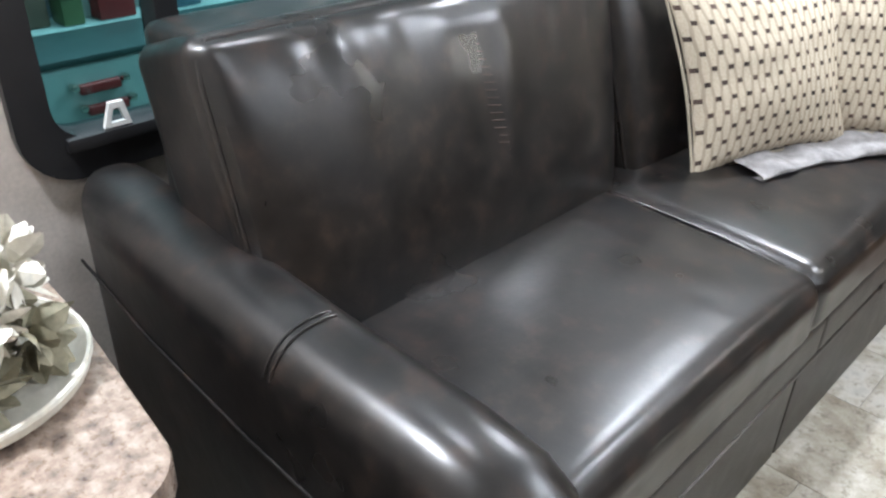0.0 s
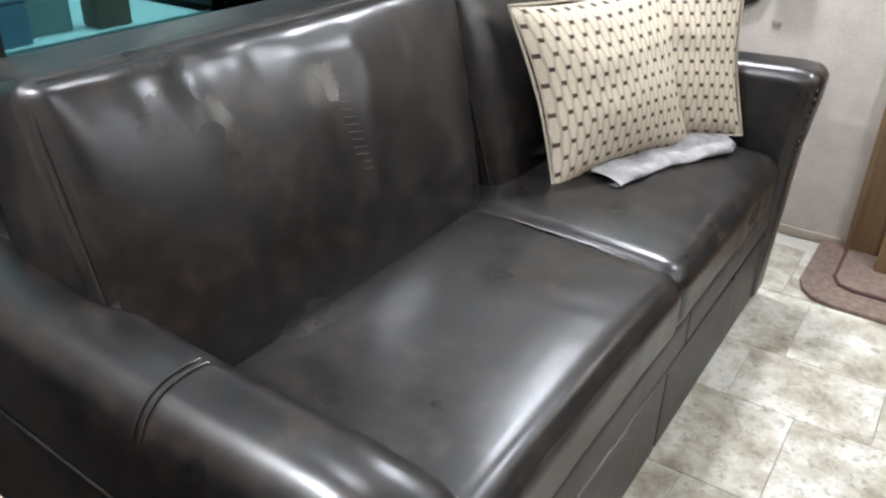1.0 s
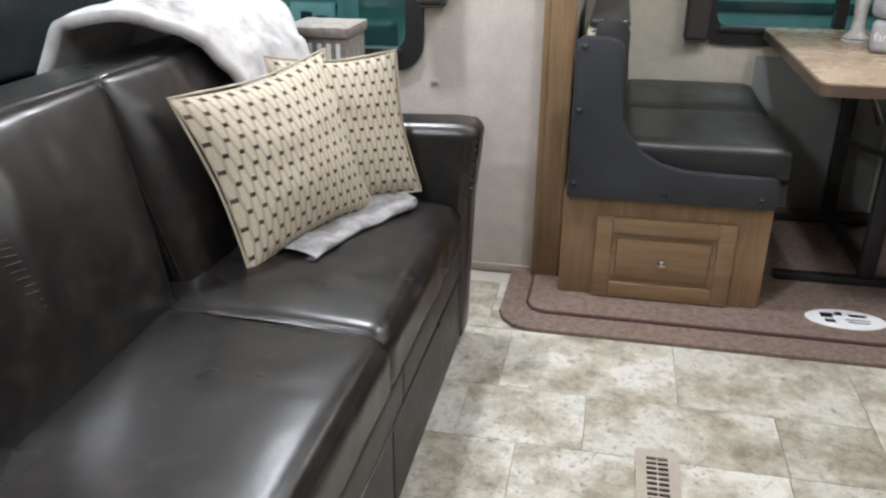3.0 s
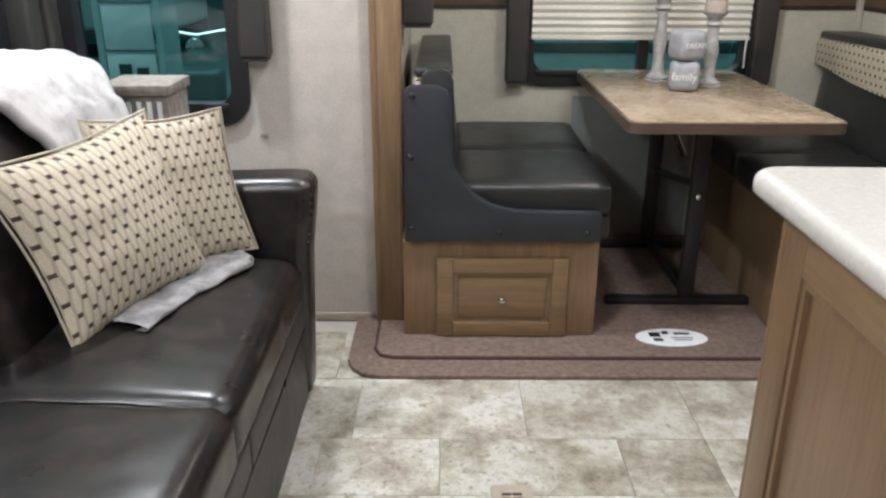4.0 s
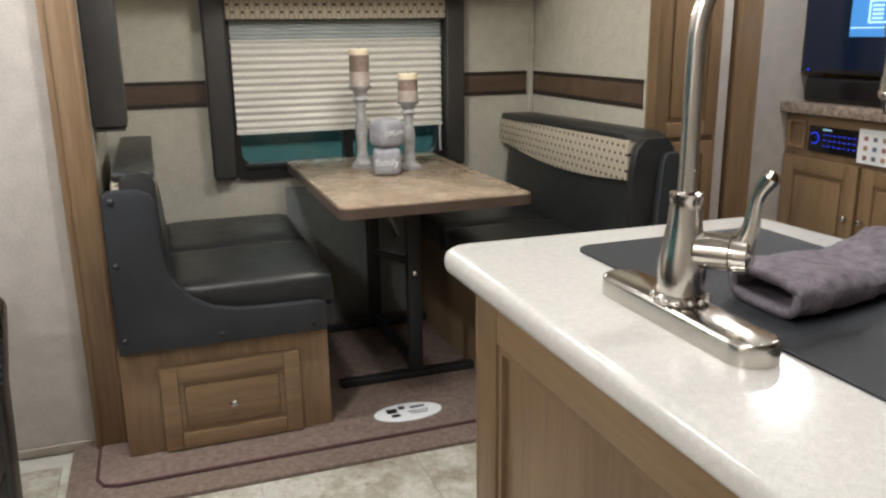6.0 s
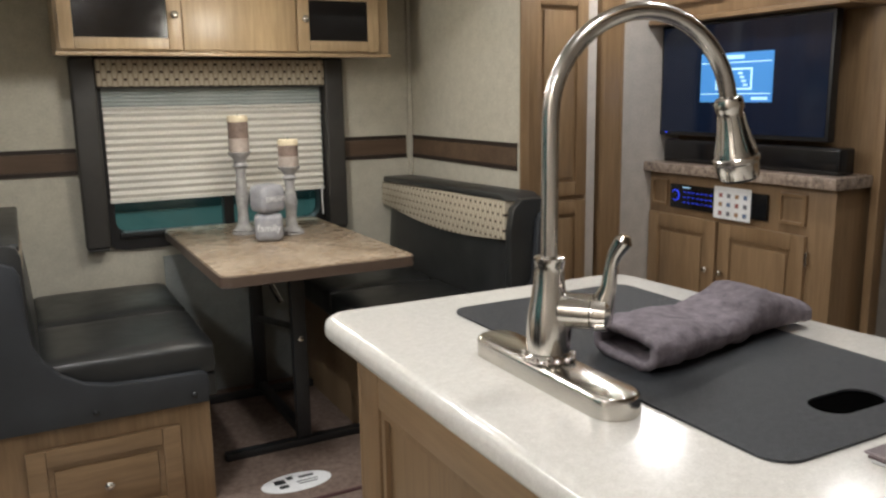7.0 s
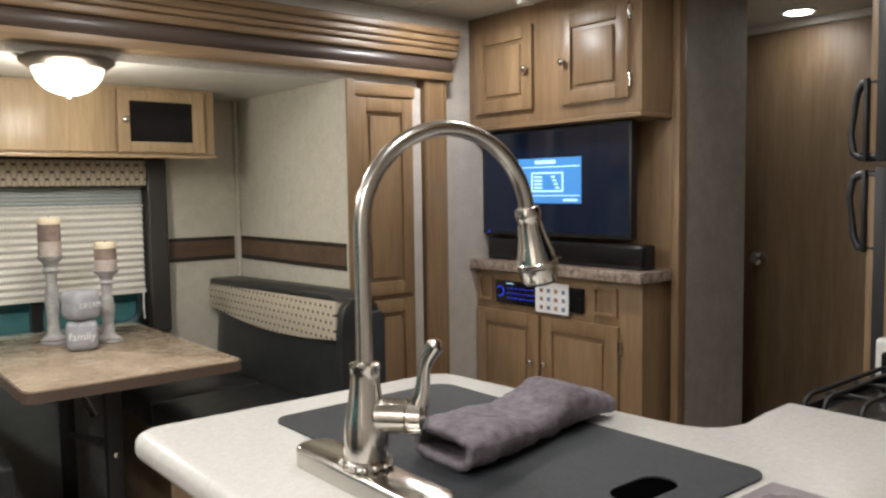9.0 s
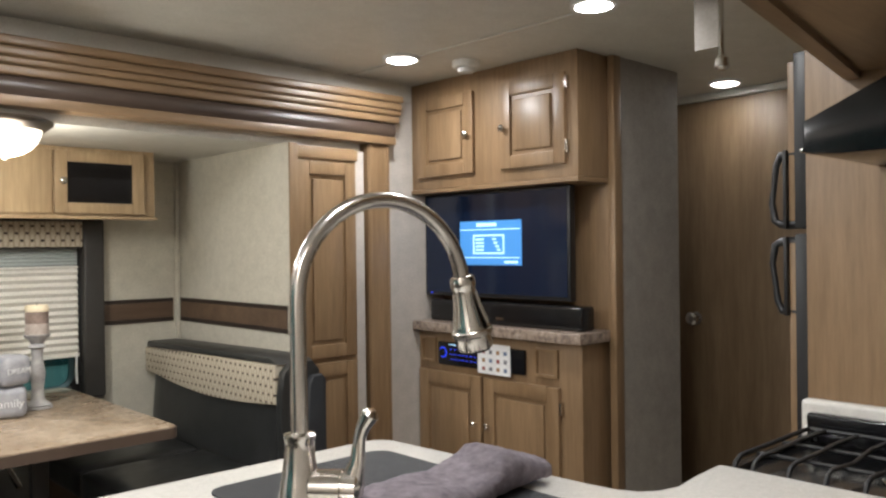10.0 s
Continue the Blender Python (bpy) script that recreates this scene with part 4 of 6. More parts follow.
def folded_strip():
    """A fleece sheet folded flat upon itself, its rolled edge showing, bunched up at one end."""
    bm = bmesh.new()
    rows_ = []
    n = 34
    for k in range(n + 1):
        f = k / n
        ex = -0.470 + 0.135 * f - 0.02 * math.sin(math.pi * f) + 0.010 * noise.noise(Vector((f * 7, 2.0, 0)))
        ey = 1.765 + 0.345 * f
        z0 = 0.4745 - 0.003 * f
        swell = 0.013 + 0.011 * math.sin(3.0 + f * 9) ** 2 + (0.012 * max(0.0, (f - 0.72) / 0.28))
        sec = [(-0.20, 0.0), (-0.10, 0.0), (-0.03, 0.0), (0.0, 0.001), (0.012, 0.3), (0.013, 0.7), (0.003, 1.0), (-0.02, 1.05), (-0.06, 0.9), (-0.12, 1.15), (-0.20, 1.0)]
        line = []
        for dx, h in sec:
            nz = noise.noise(Vector((dx * 30, f * 9, h * 2)))
            fine = noise.noise(Vector((dx * 60 + 4, f * 24, h * 3)))
            line.append(bm.verts.new((ex + dx + 0.006 * nz * (h > 0.1), ey - 0.35 * dx, z0 + h * swell + (0.009 * nz + 0.005 * fine) * min(1.0, h))))
        rows_.append(line)
    for a, b in zip(rows_, rows_[1:]):
        for i in range(len(a) - 1):
            bm.faces.new((a[i], a[i + 1], b[i + 1], b[i]))
    bmesh.ops.recalc_face_normals(bm, faces=bm.faces)
    ob = thing("folded_cloth", (-0.45, 1.95, 0.466), "pale grey fleece cloth folded under the pillows", "cloth")
    sheet = part("sheet", bm, CLOTH, ob)
    md = sheet.modifiers.new("smooth", "SUBSURF")
    md.levels = md.render_levels = 1
    roll = bmesh.new()
    path, rs = [], []
    for k in range(15):
        f = k / 14
        path.append((-0.470 + 0.135 * f, 2.195 - 0.075 * f, 0.492 - 0.004 * f + 0.004 * math.sin(5 * f)))
        rs.append(0.013 + 0.005 * math.sin(2 + 7 * f) ** 2)
    tube(path, rs, 14, roll)
    for v in roll.verts:
        v.co += Vector((0.3, 0.3, 1.0)) * 0.004 * noise.noise(v.co * 60)
    part("rolled_end", roll, CLOTH, ob)


folded_strip()
cloth([[(-0.672, 1.980, 0.736), (-0.672, 2.150, 0.716), (-0.662, 2.330, 0.696)],
       [(-0.717, 1.950, 0.836), (-0.717, 2.130, 0.841), (-0.707, 2.360, 0.816)],
       [(-0.782, 1.900, 0.911), (-0.782, 2.100, 0.921), (-0.772, 2.400, 0.901)],
       [(-0.882, 1.840, 0.948), (-0.882, 2.080, 0.961), (-0.872, 2.420, 0.931)],
       [(-1.010, 1.820, 0.931), (-1.010, 2.080, 0.941), (-1.000, 2.420, 0.911)],
       [(-1.065, 1.800, 0.800), (-1.065, 2.080, 0.800), (-1.065, 2.430, 0.780)]], THROW, "throw_blanket", "white marbled fleece throw over the sofa back", "blanket", 0.024, 0.015, 7.0)

# ---- end table by the sofa ----
end_table = thing("end_table", (-0.75, 0.25, 0), "end table with a speckled brown laminate top", "table")
part("top", prism([(-1.09, 0.0), (-0.44, 0.0)] + [(-0.44 - 0.07 + 0.07 * math.cos(t), 0.435 + 0.07 * math.sin(t)) for t in [radians(a) for a in range(0, 91, 15)]] + [(-0.76, 0.535), (-1.09, 0.55)], "z", 0.558, 0.60, 0.006), LAMINATE, end_table)
part("carcass", boxes((-1.08, -0.50, 0.02, 0.44, 0.03, 0.557), bevel=0.004), WOOD_DARK, end_table)
part("door", boxes((-0.499, -0.482, 0.05, 0.42, 0.06, 0.53), bevel=0.006), WOOD_DARK, end_table)
decor = thing("flower_arrangement", (-0.78, 0.40, 0.60), "cream dried flower arrangement on an ivory plate", "decoration")
PX, PY = -0.718, 0.382
part("plate", lathe([(0.05, 0.601), (0.125, 0.604), (0.137, 0.612), (0.14, 0.622), (0.134, 0.626), (0.12, 0.616), (0.05, 0.613)], PX, PY, 40), PLATE, decor)
part("plate_rim", tube([(PX + 0.137 * math.cos(a), PY + 0.137 * math.sin(a), 0.624) for a in np.linspace(0, 2 * math.pi, 41)], 0.004, 6), PLATE, decor)
rnd = random.Random(4)


def petal(bm, c, d, size):
    """A curled leaf of several faces about a mid rib."""
    d = Vector(d).normalized()
    s = d.cross(Vector((rnd.uniform(-1, 1), rnd.uniform(-1, 1), rnd.uniform(-1, 1)))).normalized()
    u = d.cross(s)
    cols = []
    for k in range(4):
        f = k / 3
        w = size * 0.42 * math.sin(math.pi * min(0.96, f * 0.8 + 0.18))
        mid = Vector(c) + d * size * f + u * size * 0.35 * f * f
        cols.append([bm.verts.new(mid - s * w + u * w * 0.4), bm.verts.new(mid), bm.verts.new(mid + s * w + u * w * 0.4)])
    for a, b in zip(cols, cols[1:]):
        for i in range(2):
            bm.faces.new((a[i], a[i + 1], b[i + 1], b[i]))


for cluster in range(22):
    bm = bmesh.new()
    f = cluster / 21
    ang = cluster * 2.4
    rr = 0.070 * (1 - f ** 3) + 0.015
    cx, cy, cz = PX + rr * math.cos(ang), PY + rr * math.sin(ang), 0.640 + 0.165 * f
    for k in range(34):
        out = Vector((rnd.gauss(0, 1), rnd.gauss(0, 1), rnd.gauss(0.25, 0.8))).normalized()
        petal(bm, Vector((cx, cy, cz)) + out * 0.016, out, rnd.uniform(0.022, 0.045))
    part("blossom", bm, DRIED if cluster > 3 else DRIED_LEAF, decor, "" if cluster > 3 else "grey-green dried leaves", smooth=False)
part("core", lathe([(0.075, 0.618), (0.07, 0.66), (0.055, 0.72), (0.02, 0.79)], PX, PY, 16), DRIED, decor)
part("twig", tube([(PX, PY + 0.03, 0.72), (PX - 0.01, PY + 0.06, 0.80), (PX - 0.04, PY + 0.08, 0.88)], 0.0025, 5), WOOD_DARK, decor)

# ---- dinette ----


def raised_panel(name, parent, axis, face, a0, a1, z0, z1, mat, out=1, rail=0.045, label=""):
    """A framed cupboard front: rails, stiles and a fielded panel, standing proud of a face."""
    d = 0.018 * out
    lo, hi = sorted((face, face + d))

    def b(p0, p1, q0, q1, e0, e1):
        e0, e1 = sorted((e0, e1))
        return (e0, e1, p0, p1, q0, q1) if axis == "x" else (p0, p1, e0, e1, q0, q1)

    door = part(name, boxes(b(a0 + rail - 0.002, a1 - rail + 0.002, z0 + rail - 0.002, z1 - rail + 0.002, face, face + d * 0.35)), mat, parent, label, smooth=False)
    for p0, p1 in ((a0, a0 + rail), (a1 - rail, a1)):
        part("stile", boxes(b(p0, p1, z0, z1, lo, hi), bevel=0.004), mat, door)
    for q0, q1 in ((z0, z0 + rail), (z1 - rail, z1)):
        part("rail", boxes(b(a0 + rail + 0.0003, a1 - rail - 0.0003, q0, q1, lo, hi), bevel=0.004), mat, door)
    part("fielded_panel", boxes(b(a0 + rail + 0.016, a1 - rail - 0.016, z0 + rail + 0.016, z1 - rail - 0.016, face + d * 0.3, face + d * 0.85), bevel=0.006), mat, door)
    return door


def knob(parent, p, axis, out, r=0.013):
    prof = [(0.005, 0.0), (0.005, 0.012), (r, 0.016), (r * 1.05, 0.021), (r * 0.6, 0.027), (0.002, 0.028)]
    m = pose(*p) @ (pose(0, 0, 0, 0, 90 * out, 0) if axis == "x" else pose(0, 0, 0, -90 * out, 0, 0))
    return part("knob", lathe(prof, 0, 0, 14, m=m), CHROME, parent, "polished metal knob")


bench = thing("dinette_bench", (0.32, 3.1, 0), "dinette bench with black vinyl cushions and an oak drawer base", "bench", "dinette benches")
part("base", boxes((0.007, 0.616, 2.64, 3.59, 0.0245, 0.352), bevel=0.003), WOOD_Z, bench)
drawer = raised_panel("drawer", bench, "y", 2.640, 0.112, 0.522, 0.028, 0.294, WOOD_X, -1, 0.05)
knob(drawer, (0.316, 2.626, 0.158), "y", -1)
out = [(0.014, 0.355), (0.611, 0.355), (0.616, 0.40), (0.612, 0.44), (0.598, 0.450), (0.45, 0.452), (0.35, 0.456), (0.28, 0.472), (0.225, 0.505), (0.185, 0.55), (0.163, 0.60), (0.156, 0.68), (0.153, 0.79), (0.14, 0.815), (0.11, 0.828), (0.035, 0.828), (0.016, 0.812)]
side = part("side_panel", prism(out, "y", 2.606, 2.640, 0.010), PANEL_VINYL, bench, "charcoal vinyl-covered end panel")
for sx, sz in ((0.035, 0.40), (0.30, 0.385), (0.57, 0.385), (0.035, 0.62), (0.04, 0.80)):
    part("button", lathe([(0.009, 0), (0.009, 0.004), (0.005, 0.008), (0.001, 0.009)], 0, 0, 12, m=pose(sx, 2.606, sz, 90, 0, 0)), BLACK, side)
for k, (y0, y1) in enumerate(((2.655, 3.10), (3.105, 3.585))):
    part("seat_cushion", cushion(0.245, (y1 - y0) / 2, 0.052, 0.024, 0.006, pose(0.405, (y0 + y1) / 2, 0.473), 10, 0.002, k + 2.0), BLACK_VINYL, bench)
part("seat_front_strip", boxes((0.17, 0.646, 2.66, 3.58, 0.353, 0.420), bevel=0.008), BLACK_VINYL, bench)
part("back_cushion", cushion(0.06, 0.465, 0.160, 0.035, 0.012, pose(0.105, 3.115, 0.580, 0, -4, 0), 12, 0.002, 4.0, (1, 0, 0)), BLACK_VINYL, bench)
part("patterned_band", cushion(0.055, 0.462, 0.056, 0.02, 0.006, pose(0.098, 3.115, 0.790, 0, -4, 0), 8, 0.0, 4.0, (1, 0, 0)), PATTERN_YZ, bench, "cream lattice-patterned cloth band")
part("back_cap", boxes((0.045, 0.158, 2.672, 3.57, 0.842, 0.869), bevel=0.011, seg=3), BLACK_VINYL, bench)
part("end_cap", prism([(0.060, 0.52), (0.158, 0.52), (0.162, 0.70), (0.160, 0.835), (0.150, 0.862), (0.125, 0.871), (0.085, 0.868), (0.066, 0.85), (0.060, 0.80)], "y", 2.642, 2.668, 0.008), BLACK_VINYL, bench)

bench2 = thing("dinette_bench", (1.5, 3.05, 0), "dinette bench with a patterned band along its backrest", "bench", "dinette benches")
# The darker door oak puts the shade on this base into its colour.
part("base", boxes((1.20, 1.77, 2.60, 3.59, 0.0245, 0.41), bevel=0.003), WOOD_DOOR_AND_SHADE, bench2)
for k, (y0, y1) in enumerate(((2.60, 3.10), (3.105, 3.585))):
    part("seat_cushion", cushion(0.235, (y1 - y0) / 2, 0.052, 0.024, 0.006, pose(1.405, (y0 + y1) / 2, 0.463), 10, 0.002, k + 6.0), BLACK_VINYL, bench2)
part("back_cushion", cushion(0.065, 0.515, 0.165, 0.04, 0.012, pose(1.695, 3.07, 0.615, 0, 4, 0), 12, 0.002, 9.0, (1, 0, 0)), BLACK_VINYL, bench2)
band_pts = [(2.553, 0.752)] + [(2.553 + 1.032 * f, 0.752 - 0.034 * math.sin(math.pi * min(1.0, f * 1.05)) + 0.010 * f) for f in np.linspace(0.08, 1, 10)] + [(3.585, 0.862), (3.07, 0.874), (2.553, 0.884)]
part("patterned_band", prism(band_pts, "x", 1.612, 1.70, 0.010), PATTERN_YZ, bench2, "cream lattice-patterned cloth band")
part("back_cap", prism([(2.545, 0.885), (2.60, 0.906), (3.57, 0.888), (3.588, 0.864), (3.07, 0.875)], "x", 1.618, 1.766, 0.008), BLACK_VINYL, bench2)
part("end_cap", prism([(1.616, 0.40), (1.768, 0.40), (1.768, 0.860), (1.74, 0.893), (1.66, 0.893), (1.625, 0.862), (1.612, 0.78)], "y", 2.513, 2.552, 0.012), BLACK_VINYL, bench2)
part("side_panel", prism([(1.20, 0.36), (1.77, 0.36), (1.77, 0.83), (1.755, 0.848), (1.72, 0.845), (1.705, 0.82), (1.69, 0.62), (1.60, 0.50), (1.44, 0.455), (1.21, 0.45)], "y", 2.480, 2.512, 0.008), PANEL_VINYL, bench2, "charcoal vinyl-covered end panel")
part("end_board", boxes((1.20, 1.77, 2.514, 2.598, 0.0245, 0.355), bevel=0.003), WOOD_Z, bench2)
solid("lower_wall_panel", boxes((0.655, 1.165, SY - 0.012, SY - 0.002, 0.0245, 0.625), bevel=0.003), WALL_LOWER, "grey-green vinyl wall panel below the dinette window", "wall panel", kind="structure")

table = thing("dinette_table", (0.975, 3.08, 0.024), "dinette table with a tan slate-look laminate top", "table")
part("tabletop", prism(rounded_outline(0.665, 1.285, 2.572, 3.575, 0.035, 4), "z", 0.7085, 0.735, 0.003), TABLE_LAM, table)
part("edge_band", ring(rounded_outline(0.660, 1.290, 2.567, 3.580, 0.038, 4), rounded_outline(0.6655, 1.2845, 2.5725, 3.5745, 0.035, 4), "z", 0.700, 0.731), LAM_EDGE, table)
part("apron", boxes((0.72, 1.23, 2.66, 3.50, 0.685, 0.708), bevel=0.003), WOOD_DARK, table)
for y in (2.89, 3.45):
    part("foot", boxes((0.70, 1.25, y - 0.02, y + 0.02, 0.0245, 0.052), bevel=0.008), BLACK_METAL, table)
    part("post", boxes((0.955, 1.005, y - 0.016, y + 0.016, 0.053, 0.684), bevel=0.004), BLACK_METAL, table)
part("long_bar", boxes((0.965, 0.995, 2.911, 3.429, 0.053, 0.085), bevel=0.004), BLACK_METAL, table)
part("cross_brace", tube([(0.98, 2.92, 0.45), (0.98, 3.42, 0.36)], 0.012, 8), BLACK_METAL, table)
part("folding_brace", tube([(0.93, 2.91, 0.55), (0.88, 3.0, 0.68)], 0.010, 6), NICKEL, table, "bare metal folding brace")
part("pivot_bolt", lathe([(0.010, 0), (0.010, 0.006), (0.004, 0.010)], 0, 0, 10, m=pose(0.98, 2.873, 0.42, 90, 0, 0)), CHROME, table)
floor_label = thing("floor_sticker", (0.866, 2.62, 0.0245), "oval white paper notice on the carpet", "sticker")
oval = [(0.866 + 0.115 * math.cos(a), 2.622 + 0.062 * math.sin(a)) for a in np.linspace(0, 2 * math.pi, 37)[:-1]]
part("sheet", prism(oval, "z", 0.0245, 0.0262), PAPER, floor_label)
for sx, sy, w, h in ((0.815, 2.64, 0.035, 0.03), (0.852, 2.655, 0.02, 0.022), (0.905, 2.648, 0.05, 0.014), (0.90, 2.62, 0.07, 0.006), (0.90, 2.604, 0.06, 0.006), (0.82, 2.605, 0.03, 0.02)):
    part("print_mark", boxes((sx - w / 2, sx + w / 2, sy - h / 2, sy + h / 2, 0.0263, 0.0268)), BLACK, floor_label, smooth=False)


def candle(x, y, z_cup, z_top, label):
    h = thing("candle_holder", (x, y, 0.735), label, "candle holder", "candle holders")
    z0 = 0.7355
    span = z_cup - z0
    prof = [(0.046, 0), (0.047, 0.02), (0.040, 0.035), (0.044, 0.05), (0.030, 0.085), (0.022, 0.12), (0.019, 0.28), (0.026, 0.48), (0.022, 0.55), (0.017, 0.70), (0.020, 0.80), (0.030, 0.83), (0.021, 0.87), (0.027, 0.93), (0.040, 0.965), (0.043, 1.0), (0.030, 1.0)]
    part("stem", lathe([(r, z0 + f * span) for r, f in prof], x, y, 22), SILVER_PAINT, h)
    hgt = z_top - z_cup
    c = part("candle", lathe([(0.037, z_cup + 0.0005), (0.038, z_cup + 0.006), (0.0368, z_cup + 0.38 * hgt)], x, y, 22), CANDLE_PALE, h, "banded pillar candle")
    part("brown_band", lathe([(0.0368, z_cup + 0.381 * hgt), (0.0374, z_cup + 0.5 * hgt), (0.0366, z_cup + 0.62 * hgt), (0.0374, z_cup + 0.72 * hgt), (0.0366, z_top - 0.0225)], x, y, 22), CANDLE_WAX, c, "brown wax band")
    part("wax_top", lathe([(0.0370, z_top - 0.022), (0.0385, z_top - 0.008), (0.035, z_top), (0.028, z_top - 0.003), (0.006, z_top - 0.005)], x, y, 22), CANDLE_TOP, c, "pale wax rim")
    part("wick", tube([(x, y, z_top - 0.006), (x + 0.001, y, z_top + 0.006)], 0.0012, 5), BLACK, c)


candle(0.912, 3.29, 1.045, 1.178, "tall distressed silver candle holder with a brown candle")
candle(1.068, 3.19, 0.99, 1.09, "shorter distressed silver candle holder with a brown candle")


def word(text, size, m, mat, parent):
    cu = bpy.data.curves.new("lettering", "FONT")
    cu.body, cu.size, cu.extrude, cu.align_x, cu.align_y = text, size, 0.0008, "CENTER", "CENTER"
    cu.materials.append(mat)
    ob = new("lettering", cu)
    ob.matrix_basis = m
    ob.parent = parent
    ob.matrix_parent_inverse = world_of(parent).inverted()
    return ob


for text, z0, rot in (("family", 0.7355, 14), ("DREAM", 0.838, -20)):
    blk = thing("wooden_block", (0.955, 3.10, z0), "grey painted wooden block lettered in white: " + text, "block", "lettered blocks")
    bm = bmesh.new()
    box(bm, -0.05, 0.05, -0.05, 0.05, 0, 0.1, 0.028, 5)
    bmesh.ops.transform(bm, matrix=pose(0.955, 3.10, z0, 0, 0, -rot), verts=bm.verts)
    part("body", bm, BLOCK_GREY, blk)
    word(text, 0.036 if text == "family" else 0.025, pose(0.955, 3.10, z0, 0, 0, -rot) @ pose(0, -0.0508, 0.05, 90, 0, 0), PAPER, blk)

cab = thing("overhead_cabinet", (0.93, 3.45, 1.395), "pale oak overhead cabinet with dark glass doors over the window", "cabinet")
part("body", boxes((0.33, 1.54, 3.305, SY - 0.001, 1.405, SC - 0.001), bevel=0.003), WOOD_LIGHT, cab)
part("bottom_rail", boxes((0.325, 1.545, 3.292, 3.33, 1.392, 1.404), bevel=0.003), WOOD_LIGHT, cab)
for x0, x1, kx in ((0.34, 0.735, 0.712), (1.162, 1.492, 1.186)):
    d = part("door", boxes((x0 + 0.043, x1 - 0.043, 3.294, 3.300, 1.450, 1.604)), GLOSS_BLACK, cab, "black glass door in an oak frame", smooth=False)
    for p, q in ((x0, x0 + 0.045), (x1 - 0.045, x1)):
        part("stile", boxes((p, q, 3.286, 3.304, 1.412, 1.642), bevel=0.003), WOOD_LIGHT, d)
    for p, q in ((1.412, 1.452), (1.602, 1.642)):
        part("rail", boxes((x0 + 0.0453, x1 - 0.0453, 3.286, 3.304, p, q), bevel=0.003), WOOD_LIGHT, d)
    knob(d, (kx, 3.286, 1.53), "y", -1)
part("middle_panel", boxes((0.742, 1.155, 3.292, 3.304, 1.412, 1.642), bevel=0.003), WOOD_LIGHT, cab)

lamp = thing("ceiling_lamp", (0.865, 2.76, SC), "lit frosted dome lamp on the slide-out ceiling", "lamp")
part("rim", lathe([(0.118, SC - 0.001), (0.132, SC - 0.010), (0.130, SC - 0.018), (0.108, SC - 0.034), (0.100, SC - 0.035)], 0.865, 2.78, 36), RIM_BRONZE, lamp, "dark bronze rim")
part("finial", lathe([(0.004, SC - 0.121), (0.008, SC - 0.117), (0.006, SC - 0.1125)], 0.865, 2.78, 14), RIM_BRONZE, lamp)
dome = part("dome", lathe([(0.100, SC - 0.030), (0.096, SC - 0.050), (0.086, SC - 0.071), (0.070, SC - 0.089), (0.049, SC - 0.102), (0.025, SC - 0.110), (0.004, SC - 0.112)], 0.865, 2.78, 32), LAMP_DOME, lamp)
dome.visible_shadow = False

# tall cupboard at the slide-out's end
pantry = thing("tall_cupboard", (1.96, 3.1, 0.024), "tall oak cupboard with two framed panels", "cupboard")
part("carcass", boxes((1.807, 2.098, 2.735, SY - 0.002, 0.0245, SC - 0.002), bevel=0.003), WOOD_Z, pantry)
raised_panel("door", pantry, "y", 2.735, 1.822, 2.085, 0.86, 1.60, WOOD_Z, -1, 0.05)
raised_panel("door", pantry, "y", 2.735, 1.822, 2.085, 0.08, 0.84, WOOD_Z, -1, 0.05)
part("edge_strip", boxes((1.772, 1.808, 2.694, 2.704, 0.0245, SC - 0.002), bevel=0.002), WOOD_Z, pantry)
part("top_rail", boxes((1.806, 2.10, 2.722, 2.734, 1.61, 1.652), bevel=0.003), WOOD_X, pantry)
solid("filler_strip", boxes((2.10, 2.158, 2.76, 2.79, 0.0245, 1.655), bevel=0.003), WALL_GREY, "greige filler strip beside the tall cupboard", "trim", kind="structure")

# ---- media unit ----
upper = thing("wall_cabinet", (2.55, 2.36, 1.495), "oak wall cabinet with two raised-panel doors under the ceiling", "cabinet")
part("body", boxes((2.45, 2.656, 1.925, WY - 0.001, 1.515, CEIL - 0.001), bevel=0.003), WOOD_Z, upper)
part("bottom_rail", boxes((2.444, 2.656, 1.922, WY - 0.001, 1.497, 1.514), bevel=0.003), WOOD_Y, upper)
for y0, y1, ky in ((2.423, 2.743, 2.447), (1.971, 2.277, 2.255)):
    d = raised_panel("door", upper, "x", 2.45, y0, y1, 1.562, 1.885, WOOD_Z, -1, 0.05)
    knob(d, (2.432, ky, 1.715), "x", -1)
for z in (1.60, 1.825):
    part("hinge", boxes((2.430, 2.449, 1.958, 1.970, z, z + 0.045), bevel=0.003), CHROME, upper, "bright metal hinge")
solid("media_back_panel", boxes((2.63, 2.656, 1.925, WY - 0.001, 0.963, 1.496)), WOOD_Z, "oak back panel behind the television", "panel", kind="structure", smooth=False)
solid("corner_moulding", boxes((2.622, 2.668, 1.893, 1.9235, 0.002, CEIL - 0.001), bevel=0.005), WOOD_Z, "oak corner moulding of the media unit", "trim", kind="structure")
lower = thing("base_cabinet", (2.56, 2.37, 0), "oak base cabinet with two raised-panel doors below the television", "cabinet")
part("body", boxes((2.482, 2.656, 1.942, WY - 0.001, 0.002, 0.922), bevel=0.003), WOOD_Z, lower)
for y0, y1, ky in ((2.425, 2.785, 2.452), (2.037, 2.408, 2.382)):
    d = raised_panel("door", lower, "x", 2.482, y0, y1, 0.08, 0.758, WOOD_Z, -1, 0.055)
    knob(d, (2.464, ky, 0.572), "x", -1, 0.011)
